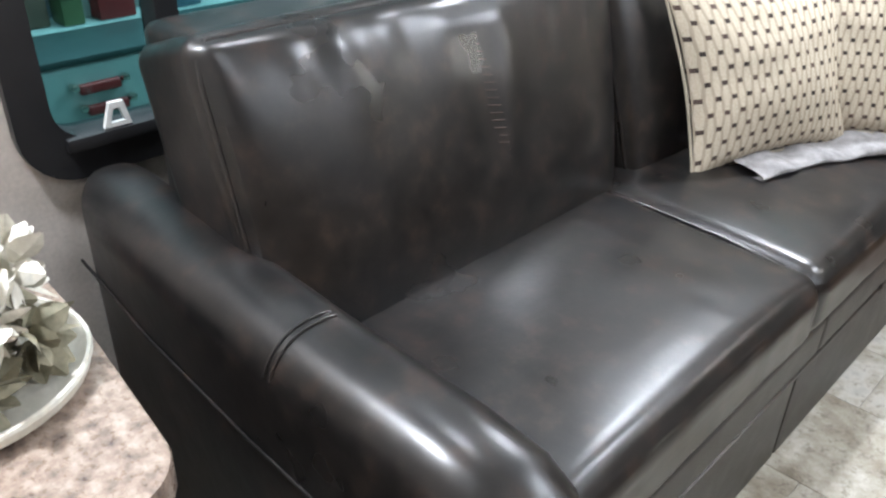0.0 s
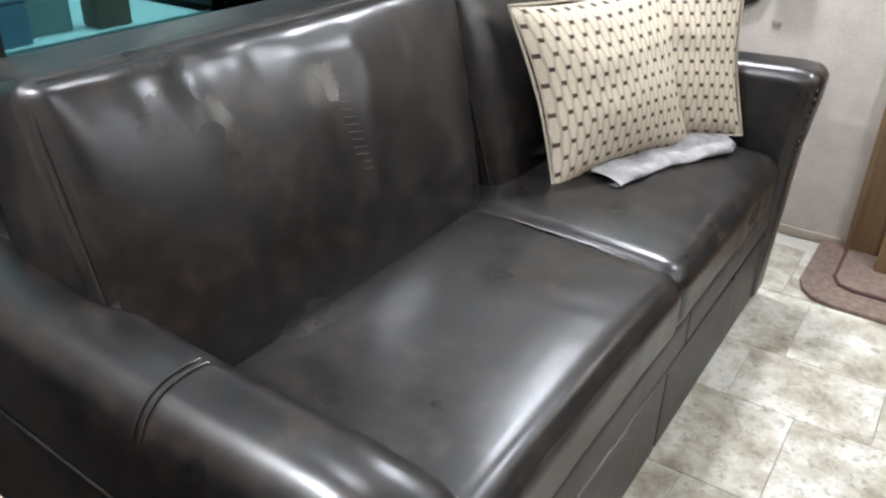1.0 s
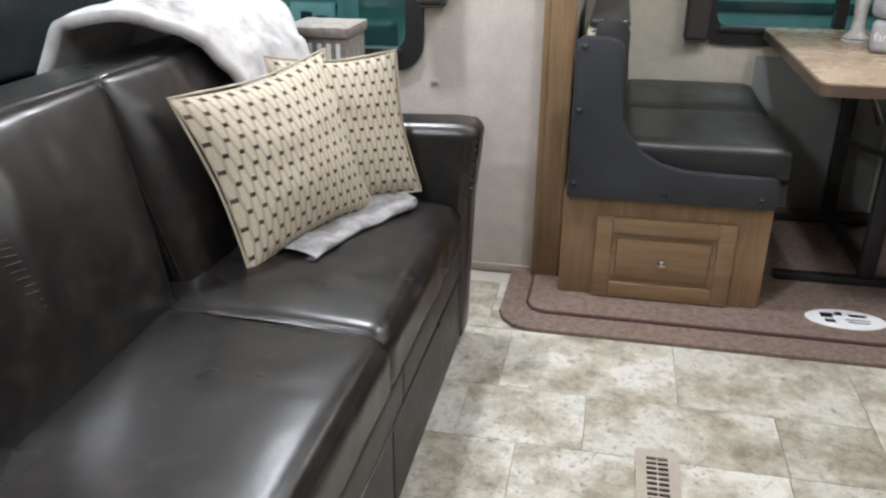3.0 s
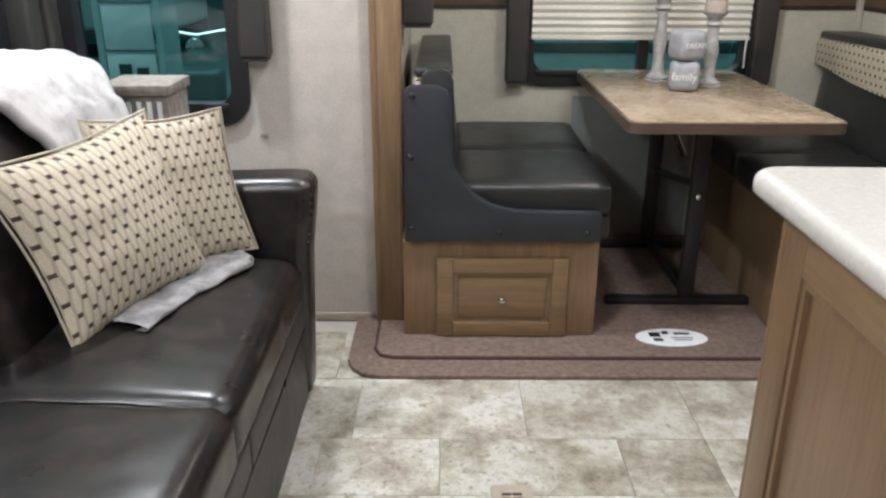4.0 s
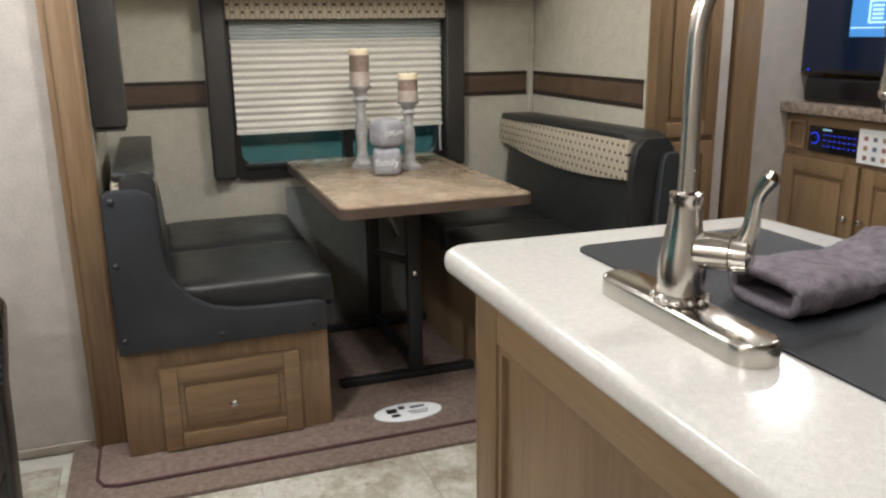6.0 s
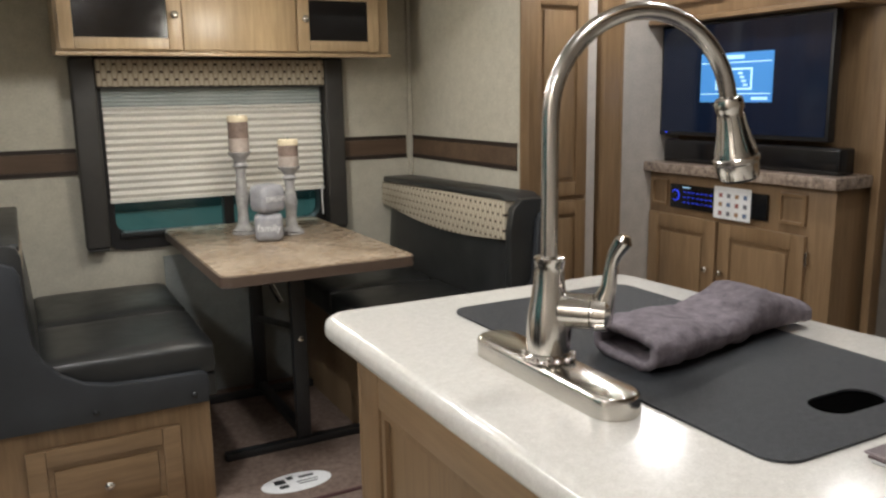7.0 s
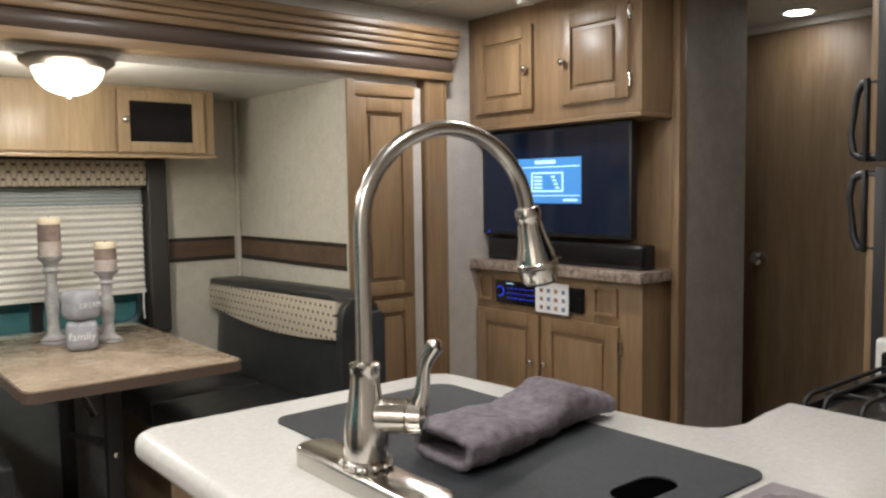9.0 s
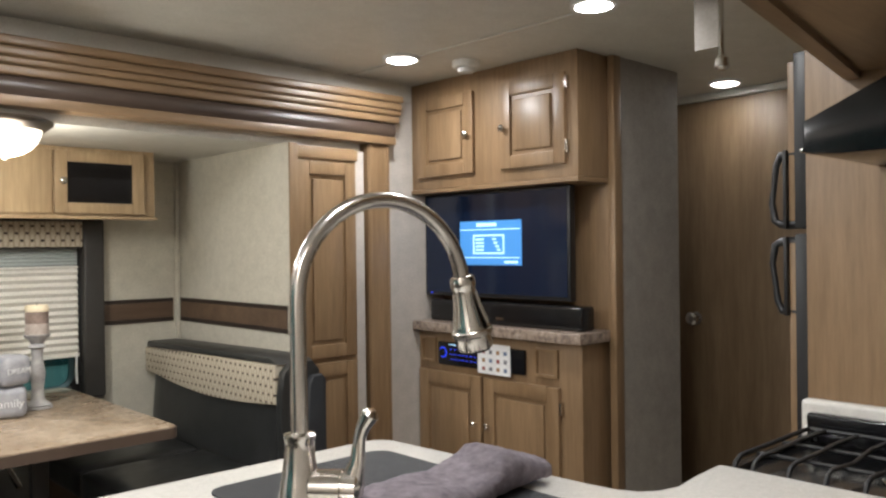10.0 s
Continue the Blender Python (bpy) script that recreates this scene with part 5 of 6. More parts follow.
part("hinge", boxes((2.464, 2.4815, 2.024, 2.036, 0.66, 0.705), bevel=0.003), NICKEL, lower)
for y0, y1 in ((2.045, 2.155), (2.69, 2.78)):
    part("speaker_recess", ring(rounded_outline(y0, y1, 0.79, 0.895, 0.004, 2), rounded_outline(y0 + 0.012, y1 - 0.012, 0.80, 0.885, 0.004, 2), "x", 2.470, 2.4815), WOOD_Z, lower)
solid("cabinet_top", boxes((2.44, 2.662, 1.918, WY - 0.0015, 0.9235, 0.962), bevel=0.005), LAMINATE, "speckled brown laminate top of the media cabinet", "worktop")
stereo = thing("car_stereo", (2.47, 2.43, 0.79), "black wall stereo with blue lit buttons", "stereo")
part("faceplate", boxes((2.466, 2.481, 2.197, 2.668, 0.787, 0.882), bevel=0.006), GLOSS_BLACK, stereo)
ring_pts = [(2.637 + 0.020 * math.cos(a), 0.838 + 0.020 * math.sin(a)) for a in np.linspace(0.6, 5.2, 16)]
part("dial", tube([(2.4645, y, z) for y, z in ring_pts], 0.0022, 6), LED_BLUE, stereo, "blue lit dial ring")
part("dial_knob", lathe([(0.013, 0.0), (0.013, 0.008), (0.010, 0.011)], 0, 0, 18, m=pose(2.4662, 2.637, 0.838, 0, -90, 0)), GLOSS_BLACK, stereo)
for j in range(3):
    for i in range(7):
        part("button", boxes((2.4640, 2.4659, 2.583 - i * 0.0225, 2.594 - i * 0.0225, 0.812 + j * 0.02, 0.8145 + j * 0.02)), LED_BLUE, stereo, smooth=False)
part("brand_bar", boxes((2.4645, 2.4659, 2.56, 2.60, 0.870, 0.8735)), SCREEN_PALE, stereo, smooth=False)
leaflet = thing("leaflet", (2.462, 2.345, 0.78), "white leaflet with a grid of small coloured pictures", "leaflet")
part("sheet", boxes((2.4595, 2.4622, 2.262, 2.432, 0.775, 0.893)), PAPER, leaflet, smooth=False)
cols = [plain("print_" + n, c, 0.5) for n, c in (("blue", (0.12, 0.17, 0.28)), ("red", (0.30, 0.10, 0.09)), ("grey", (0.16, 0.16, 0.18)), ("orange", (0.34, 0.20, 0.10)))]
for j in range(3):
    for i in range(4):
        part("picture", boxes((2.4582, 2.4594, 2.278 + i * 0.038, 2.294 + i * 0.038, 0.788 + j * 0.033, 0.803 + j * 0.033)), cols[(i * 3 + j * 2) % 4], leaflet, smooth=False)
tv = thing("television", (2.53, 2.41, 1.06), "flat black television showing a small blue menu", "television")
part("case", boxes((2.515, 2.55, 2.015, 2.792, 1.068, 1.493), bevel=0.006), BLACK, tv)
scr = part("screen", boxes((2.5125, 2.5149, 2.027, 2.780, 1.084, 1.482)), SCREEN_DIM, tv, "dark glossy screen", smooth=False)
part("menu_window", boxes((2.5105, 2.5123, 2.242, 2.575, 1.198, 1.375)), SCREEN_BLUE, scr, "lit blue menu", smooth=False)
for y0, y1, z0, z1 in ((2.37, 2.48, 1.352, 1.366), (2.25, 2.57, 1.338, 1.342), (2.25, 2.57, 1.226, 1.230), (2.26, 2.33, 1.206, 1.216)):
    part("menu_line", boxes((2.5092, 2.5103, y0, y1, z0, z1)), SCREEN_PALE, scr, smooth=False)
part("menu_box", ring(rounded_outline(2.33, 2.50, 1.242, 1.32, 0.004, 2), rounded_outline(2.338, 2.492, 1.249, 1.313, 0.003, 2), "x", 2.5092, 2.5103), SCREEN_PALE, scr)
for i in range(4):
    part("menu_row", boxes((2.5092, 2.5103, 2.44, 2.485, 1.255 + i * 0.014, 1.263 + i * 0.014)), SCREEN_PALE, scr, smooth=False)
    part("menu_row", boxes((2.5092, 2.5103, 2.35 + 0.008 * i, 2.37 + 0.008 * i, 1.255 + i * 0.014, 1.263 + i * 0.014)), SCREEN_PALE, scr, smooth=False)
part("bracket", boxes((2.551, 2.629, 2.30, 2.52, 1.2, 1.38), bevel=0.004), BLACK_METAL, tv)
part("standby_light", boxes((2.5095, 2.5123, 2.745, 2.753, 1.076, 1.083)), LED_BLUE, tv, "blue standby light", smooth=False)
bar = thing("soundbar", (2.53, 2.35, 0.962), "long black soundbar below the television", "soundbar")
part("body", boxes((2.50, 2.58, 1.955, 2.75, 0.9625, 1.052), bevel=0.012, seg=3), GLOSS_BLACK, bar)
part("badge", boxes((2.4985, 2.4999, 2.33, 2.37, 0.985, 0.995)), CHROME, bar, smooth=False)

# ---- corridor door, ceiling fittings ----
door = thing("door_1", (3.6, 1.75, 0), "plain brown oak corridor door with a metal knob", "door", kind="structure")
part("leaf", boxes((3.585, 3.615, 1.30, 2.20, 0.01, 1.925), bevel=0.003), WOOD_DOOR_AND_SHADE, door)
part("knob", lathe([(0.03, 0), (0.03, 0.006), (0.012, 0.012), (0.012, 0.035), (0.028, 0.042), (0.03, 0.055), (0.02, 0.066), (0.004, 0.068)], 0, 0, 20, m=pose(3.585, 2.11, 0.93, 0, -90, 0)), CHROME, door, "polished metal knob")
part("casing", boxes((3.575, 3.619, 2.202, 2.26, 0.002, 1.95), (3.575, 3.619, 1.24, 1.298, 0.002, 1.95), bevel=0.003), WOOD_DOOR_AND_SHADE, door)
part("head_strip", boxes((3.570, 3.619, 1.24, 2.26, 1.927, 1.9585), bevel=0.003), WHITE_WALL, door, "off-white strip over the door")
# The unseen fill lamps get made-up fixtures of the same form.
for lx, ly, watts in DOWNLIGHTS_AND_FILLS:
    dl = thing("downlight_and_fill", (lx, ly, CEIL), "small round lit ceiling light, some added unseen as fill", "light", "ceiling lights")
    part("trim_ring", ring([(lx + 0.068 * math.cos(a), ly + 0.068 * math.sin(a)) for a in np.linspace(0, 2 * math.pi, 25)[:-1]], [(lx + 0.054 * math.cos(a), ly + 0.054 * math.sin(a)) for a in np.linspace(0, 2 * math.pi, 25)[:-1]], "z", CEIL - 0.012, CEIL - 0.0005), WHITE, dl)
    part("lens", lathe([(0.053, CEIL - 0.002), (0.053, CEIL - 0.010), (0.045, CEIL - 0.015), (0.004, CEIL - 0.017)], lx, ly, 24), LAMP_LENS, dl, "lit lens")
det = thing("smoke_detector", (2.30, 2.32, CEIL), "small white smoke detector on the ceiling", "smoke detector")
part("base", lathe([(0.052, CEIL - 0.0005), (0.052, CEIL - 0.018), (0.046, CEIL - 0.026)], 2.30, 2.32, 24), WHITE, det)
part("cap", lathe([(0.034, CEIL - 0.026), (0.030, CEIL - 0.042), (0.004, CEIL - 0.045)], 2.30, 2.32, 20), WHITE, det)
solid("ceiling_batten", boxes((2.10, 2.125, 0.0, 2.78, CEIL - 0.006, CEIL - 0.0005), bevel=0.002), WHITE_WALL, "thin off-white seam strip on the ceiling", "trim", kind="structure")
crank = thing("aerial_crank", (2.2, 1.27, CEIL), "aerial crank with a white plate hanging from the ceiling", "crank")
part("rod", tube([(2.2, 1.265, CEIL - 0.001), (2.2, 1.265, 1.80), (2.2, 1.262, 1.745)], 0.008, 8), CHROME, crank)
part("plate", boxes((2.205, 2.209, 1.272, 1.345, 1.80, CEIL - 0.001), bevel=0.001), WALL_DARKER, crank)
part("hub", lathe([(0.012, 1.735), (0.02, 1.742), (0.018, 1.765), (0.01, 1.772)], 2.2, 1.263, 14), CHROME, crank)

# ---- kitchen ----
peninsula = thing("kitchen_island", (0.87, 0.8, 0), "oak kitchen peninsula cabinet with framed panels", "cabinet")
part("carcass", boxes((0.625, 1.11, 0.0, 1.355, 0.002, 0.878), bevel=0.002), WOOD_Z, peninsula)
for y0, y1 in ((0.0, 0.045), (0.70, 0.76), (1.29, 1.357)):
    part("stile", boxes((0.600, 0.6245, y0, y1, 0.01, 0.878), bevel=0.003), WOOD_Z, peninsula)
for y0, y1 in ((0.0455, 0.6995), (0.7605, 1.2895)):
    part("rail", boxes((0.600, 0.6245, y0, y1, 0.80, 0.878), bevel=0.003), WOOD_Y, peninsula)
    part("rail", boxes((0.600, 0.6245, y0, y1, 0.01, 0.11), bevel=0.003), WOOD_Y, peninsula)
    part("panel", boxes((0.612, 0.6245, y0 + 0.0005, y1 - 0.0005, 0.1105, 0.7995)), WOOD_Z, peninsula, smooth=False)
    part("bead", ring([(y0 + 0.001, 0.111), (y1 - 0.001, 0.111), (y1 - 0.001, 0.799), (y0 + 0.001, 0.799)], [(y0 + 0.012, 0.122), (y1 - 0.012, 0.122), (y1 - 0.012, 0.788), (y0 + 0.012, 0.788)], "x", 0.604, 0.6118), WOOD_Z, peninsula)
part("end_panel", boxes((0.602, 1.112, 1.3575, 1.372, 0.01, 0.878), bevel=0.003), WOOD_Z, peninsula)
run = thing("kitchen_cabinet", (1.45, 0.4, 0), "oak base cabinet under the cooker", "cabinet")
part("carcass", boxes((1.112, 1.798, 0.0, 0.852, 0.002, 0.878), bevel=0.002), WOOD_Z, run)
for x0, x1 in ((1.24, 1.50), (1.52, 1.78)):
    raised_panel("door", run, "y", 0.852, x0, x1, 0.10, 0.82, WOOD_Z, 1, 0.05)
# one continuous worktop, rounded at its free corners
cr = 0.05
pts = [(0.56, -0.015), (1.798, -0.015), (1.798, 0.16), (1.412, 0.16), (1.412, 0.868), (1.400, 0.876)]
pts += [(1.32, 0.871), (1.252, 0.862), (1.215, 0.872), (1.196, 0.888), (1.186, 0.91), (1.180, 0.95)]
pts += [(1.150 - cr + cr * math.cos(t), 1.418 - cr + cr * math.sin(t)) for t in [radians(a) for a in range(0, 91, 15)]]
pts += [(0.56 + cr + cr * math.cos(t), 1.432 - cr + cr * math.sin(t)) for t in [radians(a) for a in range(90, 181, 15)]]
bm = prism(pts, "z", 0.879, 0.915)
es = [e for e in bm.edges if abs(e.verts[0].co.z - e.verts[1].co.z) < 1e-6]
bmesh.ops.bevel(bm, geom=es, offset=0.014, segments=4, profile=0.5, affect="EDGES")
worktop = thing("kitchen_worktop", (0.87, 0.8, 0.879), "glossy white speckled worktop with rounded corners", "worktop")
part("slab", bm, STONE_COUNTER, worktop)

cover = thing("sink_cover", (0.91, 1.03, 0.915), "charcoal board covering the sink, with a finger slot", "sink cover")
outer = rounded_outline(0.742, 1.078, 0.722, 1.332, 0.03, 6)
hole = rounded_outline(0.878, 0.972, 0.768, 0.815, 0.0232, 6)
part("board", ring(outer, hole, "z", 0.9155, 0.9182), SINK_MAT, cover, smooth=False)
# Flat black sheet on the slab paints the shade inside the slot.
part("slot_shade", prism(hole, "z", 0.9153, 0.9160), mottled("sink_opening_shade", (0.001, 0.001, 0.001), (0.002, 0.002, 0.002), 14, 0.95, 240, 0.0, spec=0.0), cover, "black sheet for the shade in the opening", smooth=False)

# faucet
fau = thing("faucet", (0.700, 1.005, 0.915), "brushed nickel gooseneck faucet with pull-down head and lever", "faucet")
bm = prism(rounded_outline(0.670, 0.728, 0.870, 1.146, 0.0285, 8), "z", 0.9155, 0.940)
es = [e for e in bm.edges if min(e.verts[0].co.z, e.verts[1].co.z) > 0.93]
bmesh.ops.bevel(bm, geom=es, offset=0.006, segments=3, profile=0.5, affect="EDGES")
part("deck_plate", bm, CHROME, fau, "polished deck plate")
FX, FY = 0.699, 1.012
part("body", lathe([(0.0285, 0.9405), (0.0295, 0.944), (0.0275, 0.948), (0.0250, 0.951), (0.0258, 0.960), (0.0260, 0.972), (0.0250, 0.987), (0.0226, 1.002), (0.0200, 1.016), (0.0182, 1.030), (0.0172, 1.044), (0.0167, 1.052), (0.0178, 1.054), (0.0178, 1.060), (0.0102, 1.062)], FX, FY, 32), CHROME, fau, "polished turned body")
for k in range(14):
    a = 2 * math.pi * k / 14
    bm = bmesh.new()
    bmesh.ops.create_icosphere(bm, subdivisions=2, radius=0.0042, matrix=pose(FX + 0.0288 * math.cos(a), FY + 0.0288 * math.sin(a), 0.9445))
    part("bead", bm, CHROME, fau)
SD = Vector((0.97, -0.24, 0)).normalized()
neck = [(0, 1.05), (0, 1.15), (0, 1.215)]
R0 = 0.110
neck += [(R0 - R0 * math.cos(t), 1.215 + R0 * 1.04 * math.sin(t)) for t in [radians(a) for a in range(10, 176, 9)]]
npts = [Vector((FX, FY, z)) + SD * d for d, z in neck]
part("gooseneck", tube(npts, 0.0098, 18), NICKEL, fau)
end, dirn = npts[-1], (npts[-1] - npts[-2]).normalized()
head_m = Matrix.Translation(end) @ dirn.to_track_quat("Z", "Y").to_matrix().to_4x4()
head = part("spray_head", lathe([(0.0112, -0.004), (0.0150, -0.002), (0.0165, 0.003), (0.0165, 0.010), (0.0145, 0.014), (0.0150, 0.022), (0.0172, 0.036), (0.0205, 0.050), (0.0238, 0.061), (0.0250, 0.066)], 0, 0, 28, m=head_m), CHROME, fau, "polished spray head")
part("spray_ring", lathe([(0.0252, 0.0662), (0.0268, 0.068), (0.0268, 0.073), (0.0250, 0.075)], 0, 0, 28, m=head_m), NICKEL, head)
part("nozzle", lathe([(0.0248, 0.0752), (0.0244, 0.083), (0.0225, 0.092), (0.0200, 0.0935)], 0, 0, 28, m=head_m), CHROME, head)
part("spray_face", lathe([(0.0195, 0.0936), (0.0190, 0.0955)], 0, 0, 20, m=head_m), BLACK, head)
for k in range(10):
    a = 2 * math.pi * k / 10
    flute = [head_m @ Vector((r * math.cos(a), r * math.sin(a), z)) for r, z in ((0.0146, 0.018), (0.0170, 0.034), (0.0206, 0.049), (0.0240, 0.0605))]
    part("rib", tube(flute, 0.0014, 6), CHROME, head)
HD = Vector((0.62, -0.78, 0)).normalized()
hc = Vector((FX, FY, 1.000))
lev = part("lever_hub", tube([hc + HD * 0.015, hc + HD * 0.05, hc + HD * 0.051, hc + HD * 0.054, hc + HD * 0.055, hc + HD * 0.068, hc + HD * 0.072], [0.0195, 0.0205, 0.0180, 0.0180, 0.0208, 0.0200, 0.012], 24), CHROME, fau)
lp = hc + HD * 0.060
part("lever", tube([lp + Vector((0, 0, 0.006)), lp + HD * 0.008 + Vector((0, 0, 0.03)), lp + HD * 0.010 + Vector((0, 0, 0.055)), lp + HD * 0.014 + Vector((0, 0, 0.068)), lp + HD * 0.023 + Vector((0, 0, 0.083)), lp + HD * 0.025 + Vector((0, 0, 0.089))], [0.0145, 0.0090, 0.0070, 0.0082, 0.0105, 0.0055], 14), CHROME, lev)

# towel folded in thirds on the sink cover
bm = bmesh.new()
tow_m = pose(0.966, 1.032, 0.9195, 0, 0, 11)
L = 0.168
prof = []
for k in range(25):
    a = math.pi * 2 * k / 24
    prof.append((0.060 * math.copysign(abs(math.cos(a)) ** 0.5, math.cos(a)), 0.022 + 0.022 * math.copysign(abs(math.sin(a)) ** 0.7, math.sin(a))))
rings_ = []
for s in range(27):
    f = s / 26
    x = -L + 2 * L * f
    rg = []
    for py, pz in prof[:-1]:
        sw = 1.02 + 0.05 * math.sin(f * 7) + 0.12 * (f - 0.5)
        lift = 0.012 * math.exp(-((f - 0.78) / 0.1) ** 2) - 0.006 * f
        nn = 0.004 * noise.noise(Vector((x * 30, py * 40, pz * 40)))
        rg.append(bm.verts.new(tow_m @ Vector((x + 0.01 * py / 0.055, py * sw + nn, max(0.0, pz * (1.0 + 0.1 * math.sin(f * 11)) + lift * pz / 0.04 + nn)))))
    rings_.append(rg)
for a, b in zip(rings_, rings_[1:]):
    for i in range(24):
        bm.faces.new((a[i], a[(i + 1) % 24], b[(i + 1) % 24], b[i]))
bmesh.ops.recalc_face_normals(bm, faces=bm.faces)
bmesh.ops.subdivide_edges(bm, edges=bm.edges[:], cuts=2, use_grid_fill=True)
for v in bm.verts:
    v.co += Vector((0, 0, 0.6)) * 0.0030 * noise.noise(v.co * 190) + Vector((0.4, 0.4, 0.2)) * 0.003 * noise.noise(v.co * 55)
towel = solid("towel", bm, TOWEL, "grey-mauve terry towel folded into a roll", "towel")
md = towel.modifiers.new("thickness", "SOLIDIFY")
md.thickness, md.offset = 0.010, -1.0
bro = thing("brochure", (0.93, 0.62, 0.915), "mauve printed brochures stacked on the worktop", "brochure")
for k in range(3):
    bk = part("booklet", box(bmesh.new(), -0.108, 0.108, -0.14, 0.0, 0.9157 + k * 0.003, 0.9184 + k * 0.003, 0.001, 1, pose(0.928, 0.700, 0, 0, 0, 4 - k * 2)), (PAPER, BIND, BIND_PALE)[k], bro)
for k, (w, mat) in enumerate(((0.060, BIND), (0.045, PAPER), (0.035, PAPER))):
    part("print_bar", box(bmesh.new(), 0.005 - w, 0.005 + w, -0.006 if k == 0 else -0.003, 0.006 if k == 0 else 0.003, 0.9246, 0.9249, 0, 1, pose(0.928, 0.700, 0, 0, 0, 0) @ pose(0.02, -0.040 - 0.022 * k, 0)), mat, bro, smooth=False)
part("cover_band", box(bmesh.new(), -0.106, -0.055, -0.138, -0.002, 0.9245, 0.9247, 0, 1, pose(0.928, 0.700, 0, 0, 0, 0)), BIND, bro, "dark mauve band", smooth=False)

hob = thing("cooktop", (1.58, 0.52, 0.879), "black gas cooktop with wire grates", "cooktop")
part("pan", boxes((1.416, 1.758, 0.165, 0.872, 0.879, 0.893), bevel=0.003), GLOSS_BLACK, hob)
part("pan_rim", ring(rounded_outline(1.4135, 1.760, 0.162, 0.876, 0.012, 4), rounded_outline(1.426, 1.748, 0.175, 0.862, 0.012, 4), "z", 0.8932, 0.902), GLOSS_BLACK, hob)
part("rear_lip", boxes((1.738, 1.760, 0.165, 0.865, 0.9025, 0.948), bevel=0.006, seg=3), GLOSS_BLACK, hob)
for cx, cy in ((1.50, 0.34), (1.66, 0.34), (1.58, 0.62)):
    b_ = part("burner", lathe([(0.048, 0.8935), (0.048, 0.899), (0.036, 0.905), (0.034, 0.910), (0.01, 0.912)], cx, cy, 20), BLACK_METAL, hob)
    part("burner_ring", lathe([(0.058, 0.8935), (0.060, 0.8965), (0.054, 0.8985), (0.050, 0.8960)], cx, cy, 24), CHROME, b_, "bright metal drip ring")
for y0, y1 in ((0.20, 0.515), (0.535, 0.850)):
    g = part("grate", tube([(1.722, y0, 0.922), (1.722, y1, 0.922), (1.712, y1 + 0.004, 0.922), (1.45, y1 + 0.004, 0.923), (1.430, y1 + 0.004, 0.914), (1.427, y1 + 0.004, 0.9025)], 0.0042, 8), BLACK_METAL, hob)
    for k in range(6):
        yy = y0 + 0.008 + k * 0.056
        sag = 0.006 if k in (2, 3) else 0.0
        part("wire", tube([(1.722, yy, 0.922), (1.62, yy, 0.926), (1.54, yy, 0.924 - sag), (1.455, yy, 0.925), (1.436, yy, 0.920), (1.429, yy, 0.911), (1.427, yy, 0.9025)], 0.0036, 8), BLACK_METAL, g)
    for xx in (1.50, 1.60):
        part("wire", tube([(xx, y0 + 0.004, 0.918), (xx, y1, 0.918)], 0.0034, 8), BLACK_METAL, g)
    for fy in (y0 + 0.012, y1 - 0.012):
        part("grate_foot", tube([(1.716, fy, 0.9025), (1.716, fy, 0.920)], 0.004, 6), BLACK_METAL, g)
part("upstand", boxes((1.763, 1.797, 0.162, 0.886, 0.881, 0.968), bevel=0.009, seg=3), STONE_COUNTER, worktop)
fridge = thing("refrigerator", (2.12, 0.5, 0), "dark two-door refrigerator in an oak housing", "refrigerator")
part("side_panel", boxes((1.80, 1.822, 0.0, 0.886, 0.002, CEIL - 0.001), bevel=0.002), WOOD_Z, fridge, "oak housing panel")
part("side_panel", boxes((2.42, 2.442, 0.0, 0.886, 0.002, CEIL - 0.001), bevel=0.002), WOOD_Z, fridge, "oak housing panel")
part("upper_filler", boxes((1.823, 2.419, 0.0, 0.88, 1.70, CEIL - 0.001)), WOOD_X, fridge, smooth=False)
part("body", boxes((1.83, 2.41, 0.02, 0.886, 0.12, 1.695)), BLACK, fridge, smooth=False)
for z0, z1 in ((0.14, 1.290), (1.300, 1.658)):
    fd = part("door", boxes((1.828, 2.41, 0.888, 0.921, z0, z1), bevel=0.005), BLACK, fridge)
    part("door_panel", boxes((1.836, 2.402, 0.9212, 0.936, z0 + 0.016, z1 - 0.016), bevel=0.003), WOOD_Z, fd, "oak insert panel")
for z0, z1 in ((1.122, 1.284), (1.300, 1.462)):
    hm = [(0.918, z0 + 0.010), (0.955, z0 + 0.010), (0.968, z0 + 0.018), (0.974, z0 + 0.055), (0.970, (z0 + z1) / 2), (0.964, z1 - 0.03), (0.955, z1 - 0.010), (0.918, z1 - 0.008)]
    if z0 < 1.2:
        hm = [(y, z0 + z1 - z) for y, z in hm]
    h = part("handle", tube([(1.845, y, z) for y, z in hm], [0.010, 0.009, 0.008, 0.0065, 0.006, 0.007, 0.009, 0.010], 10), BLACK, fridge)
    part("handle_plate", boxes((1.826, 1.866, 0.9365, 0.944, z0, z1), bevel=0.003), BLACK, h)
hood = thing("range_hood", (1.63, 0.4, 1.41), "black wedge-shaped range hood over the cooktop", "range hood")
part("shell", prism([(0.0, 1.405), (0.70, 1.405), (0.75, 1.412), (0.75, 1.460), (0.50, 1.572), (0.0, 1.572)], "x", 1.455, 1.798, 0.004), GLOSS_BLACK, hood)
part("filter", boxes((1.49, 1.77, 0.20, 0.62, 1.392, 1.4045)), BLACK_METAL, hood, smooth=False)
part("front_trim", boxes((1.455, 1.798, 0.7505, 0.755, 1.412, 1.418), bevel=0.001), CHROME, hood)
kcab = thing("kitchen_wall_cabinet", (1.3, 0.4, 1.59), "oak kitchen wall cabinet above the range hood", "cabinet")
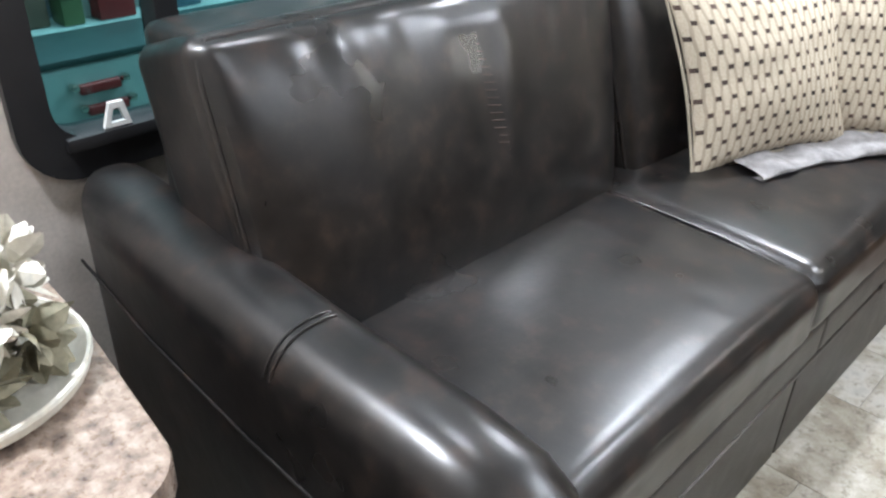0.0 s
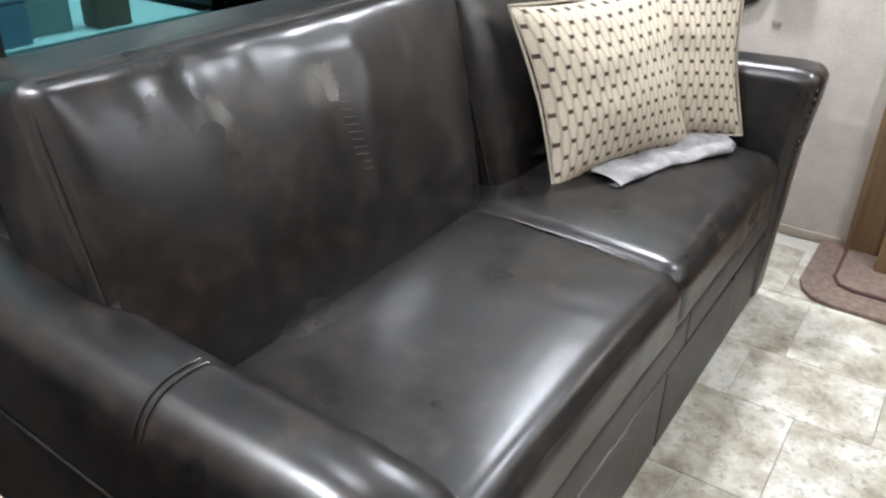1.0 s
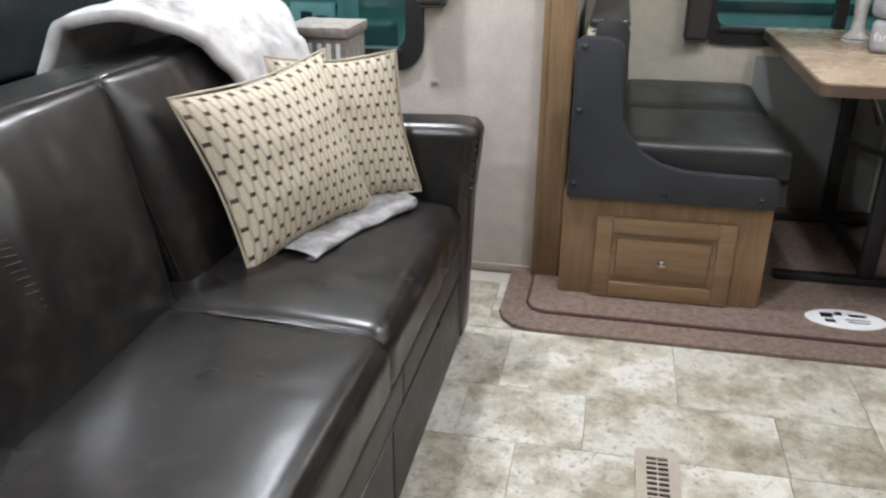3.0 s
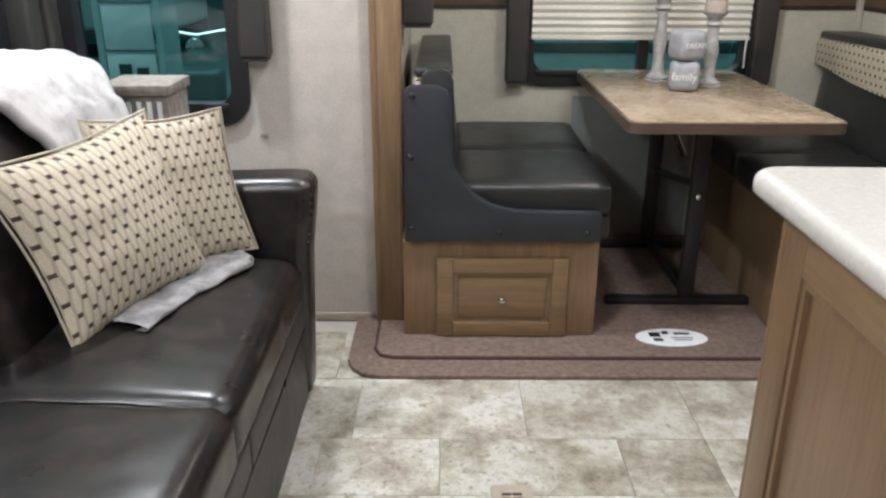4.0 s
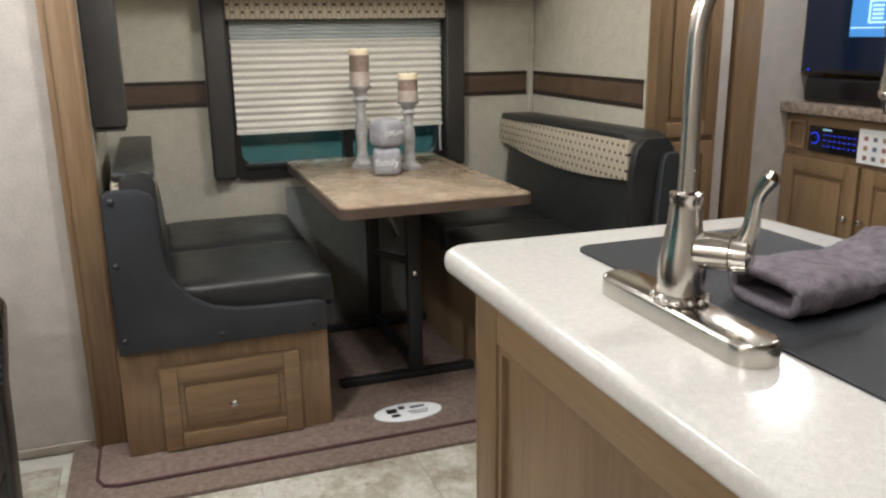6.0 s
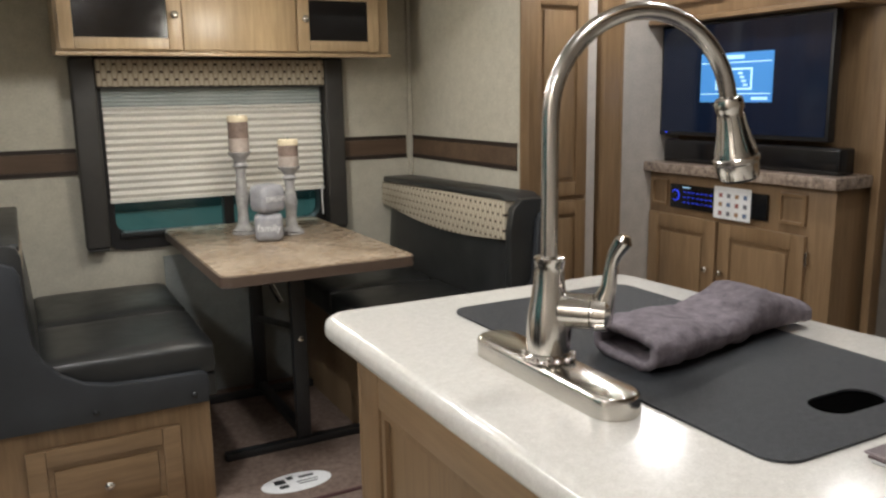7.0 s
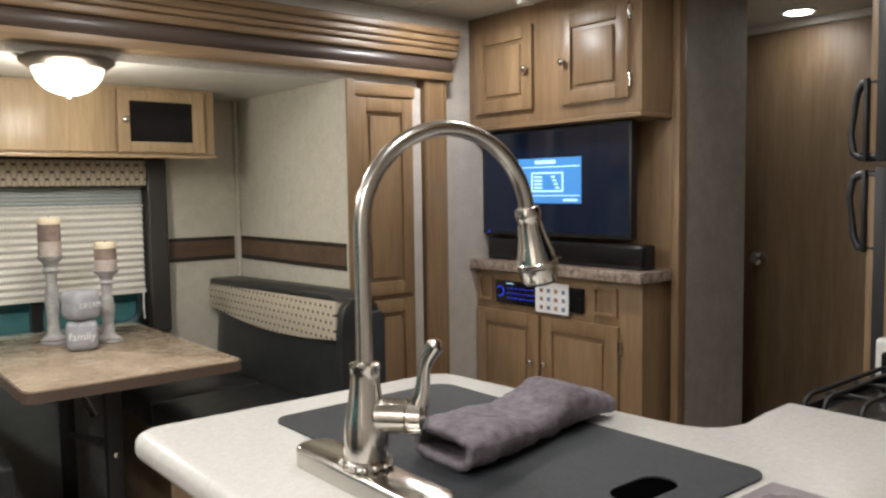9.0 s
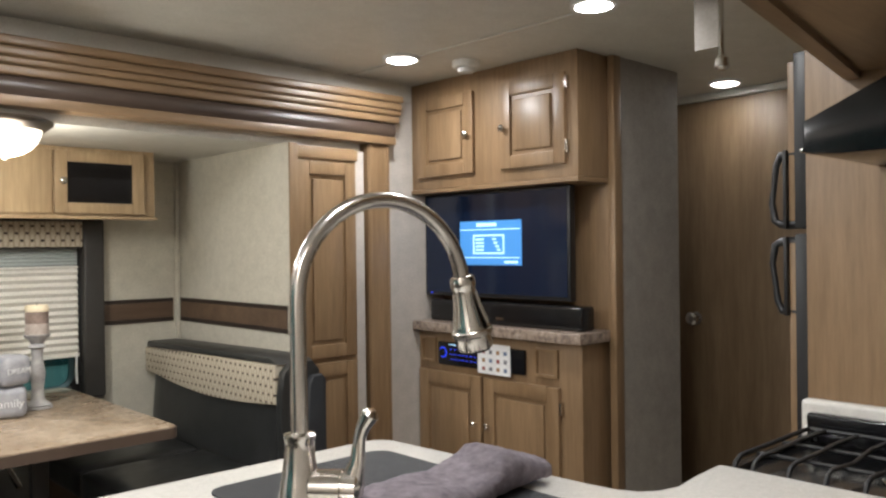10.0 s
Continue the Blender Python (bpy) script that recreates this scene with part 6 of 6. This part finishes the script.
part("body", prism([(0.60, -0.015), (1.798, -0.015), (1.798, 0.800), (1.25, 0.712), (0.60, 0.61)], "z", 1.592, CEIL - 0.001), WOOD_X, kcab)
part("bottom_lip", prism([(0.60, 0.590), (1.25, 0.694), (1.798, 0.782), (1.798, 0.810), (1.25, 0.722), (0.60, 0.620)], "z", 1.580, 1.5915), WOOD_X, kcab)

# ---- small things ----
reg = thing("floor_register", (0.295, 1.80, 0), "beige metal floor register with a slotted grille", "floor vent")
part("frame", ring(rounded_outline(0.246, 0.342, 1.63, 1.895, 0.006, 3), rounded_outline(0.270, 0.318, 1.655, 1.868, 0.003, 3), "z", 0.0005, 0.006), VENT, reg)
part("well", boxes((0.268, 0.320, 1.653, 1.870, 0.0002, 0.0012)), GLOSS_BLACK, reg, smooth=False)
for k in range(12):
    part("slat", boxes((0.2705, 0.3175, 1.660 + k * 0.0175, 1.667 + k * 0.0175, 0.0014, 0.005)), VENT, reg, smooth=False)
part("slat_rib", boxes((0.2925, 0.2955, 1.6555, 1.8675, 0.0014, 0.0056)), VENT, reg, smooth=False)
basket = thing("wicker_box", (-0.70, 2.58, 0.5), "taupe striped box standing behind the sofa arm", "box")
part("box_body", boxes((-0.80, -0.62, 2.50, 2.68, 0.002, 0.815), bevel=0.008), BOX_STRIPE, basket)
part("lid", boxes((-0.808, -0.612, 2.492, 2.688, 0.8155, 0.845), bevel=0.006), BOX_STRIPE, basket)
for k in range(6):
    part("stripe", boxes((-0.79 + k * 0.028, -0.778 + k * 0.028, 2.4965, 2.4995, 0.70, 0.80)), PAPER, basket, smooth=False)
for i, (hx, hy, hz) in enumerate(((-0.43, WY, 0.64), (0.48, SY, 0.67))):
    hook = thing("blind_cord_clip", (hx, hy - 0.01, hz), "tiny white cord clip screwed to the wall", "clip", "cord clips")
    part("plate", boxes((hx - 0.012, hx + 0.012, hy - 0.006, hy - 0.001, hz - 0.006, hz + 0.006), bevel=0.001), VENT, hook)
    part("pin", tube([(hx, hy - 0.006, hz), (hx + 0.004, hy - 0.018, hz - 0.004)], 0.002, 5), NICKEL, hook)

# ---- floor tiles ----
rt = random.Random(11)


def tile_mesh(w, d):
    bm = box(bmesh.new(), 0.0007, w - 0.0007, 0.0007, d - 0.0007, -0.0035, 0.0, 0.0008, 1)
    me = bpy.data.meshes.new("tile")
    bm.to_mesh(me)
    bm.free()
    me.materials.append(TILE)
    return me


kinds = {(w, d): tile_mesh(w, d) for w in (0.23, 0.305, 0.46) for d in (0.23, 0.305)}
yy = 2.40
row = 0
while yy > 0.2:
    d = 0.305 if row % 3 != 1 else 0.23
    xx = -1.1
    while xx < 3.39:
        w = (0.305, 0.46, 0.23, 0.46, 0.305)[rt.randrange(5)] if xx > -1.05 else (0.23, 0.46, 0.305)[row % 3]
        w = w if xx + w < 3.62 else 0.23
        ob = new("tile", kinds[(w, d)])
        ob.location = (xx, yy - d, 0)
        ob.parent = floor_base
        xx += w
    yy -= d
    row += 1
for xx in np.arange(-1.1, 0.0, 0.305):
    ob = new("tile", kinds[(0.305, 0.305)])
    ob.location = (float(xx), 2.402, -0.0005 if xx > -0.5 else 0)
    ob.parent = floor_base
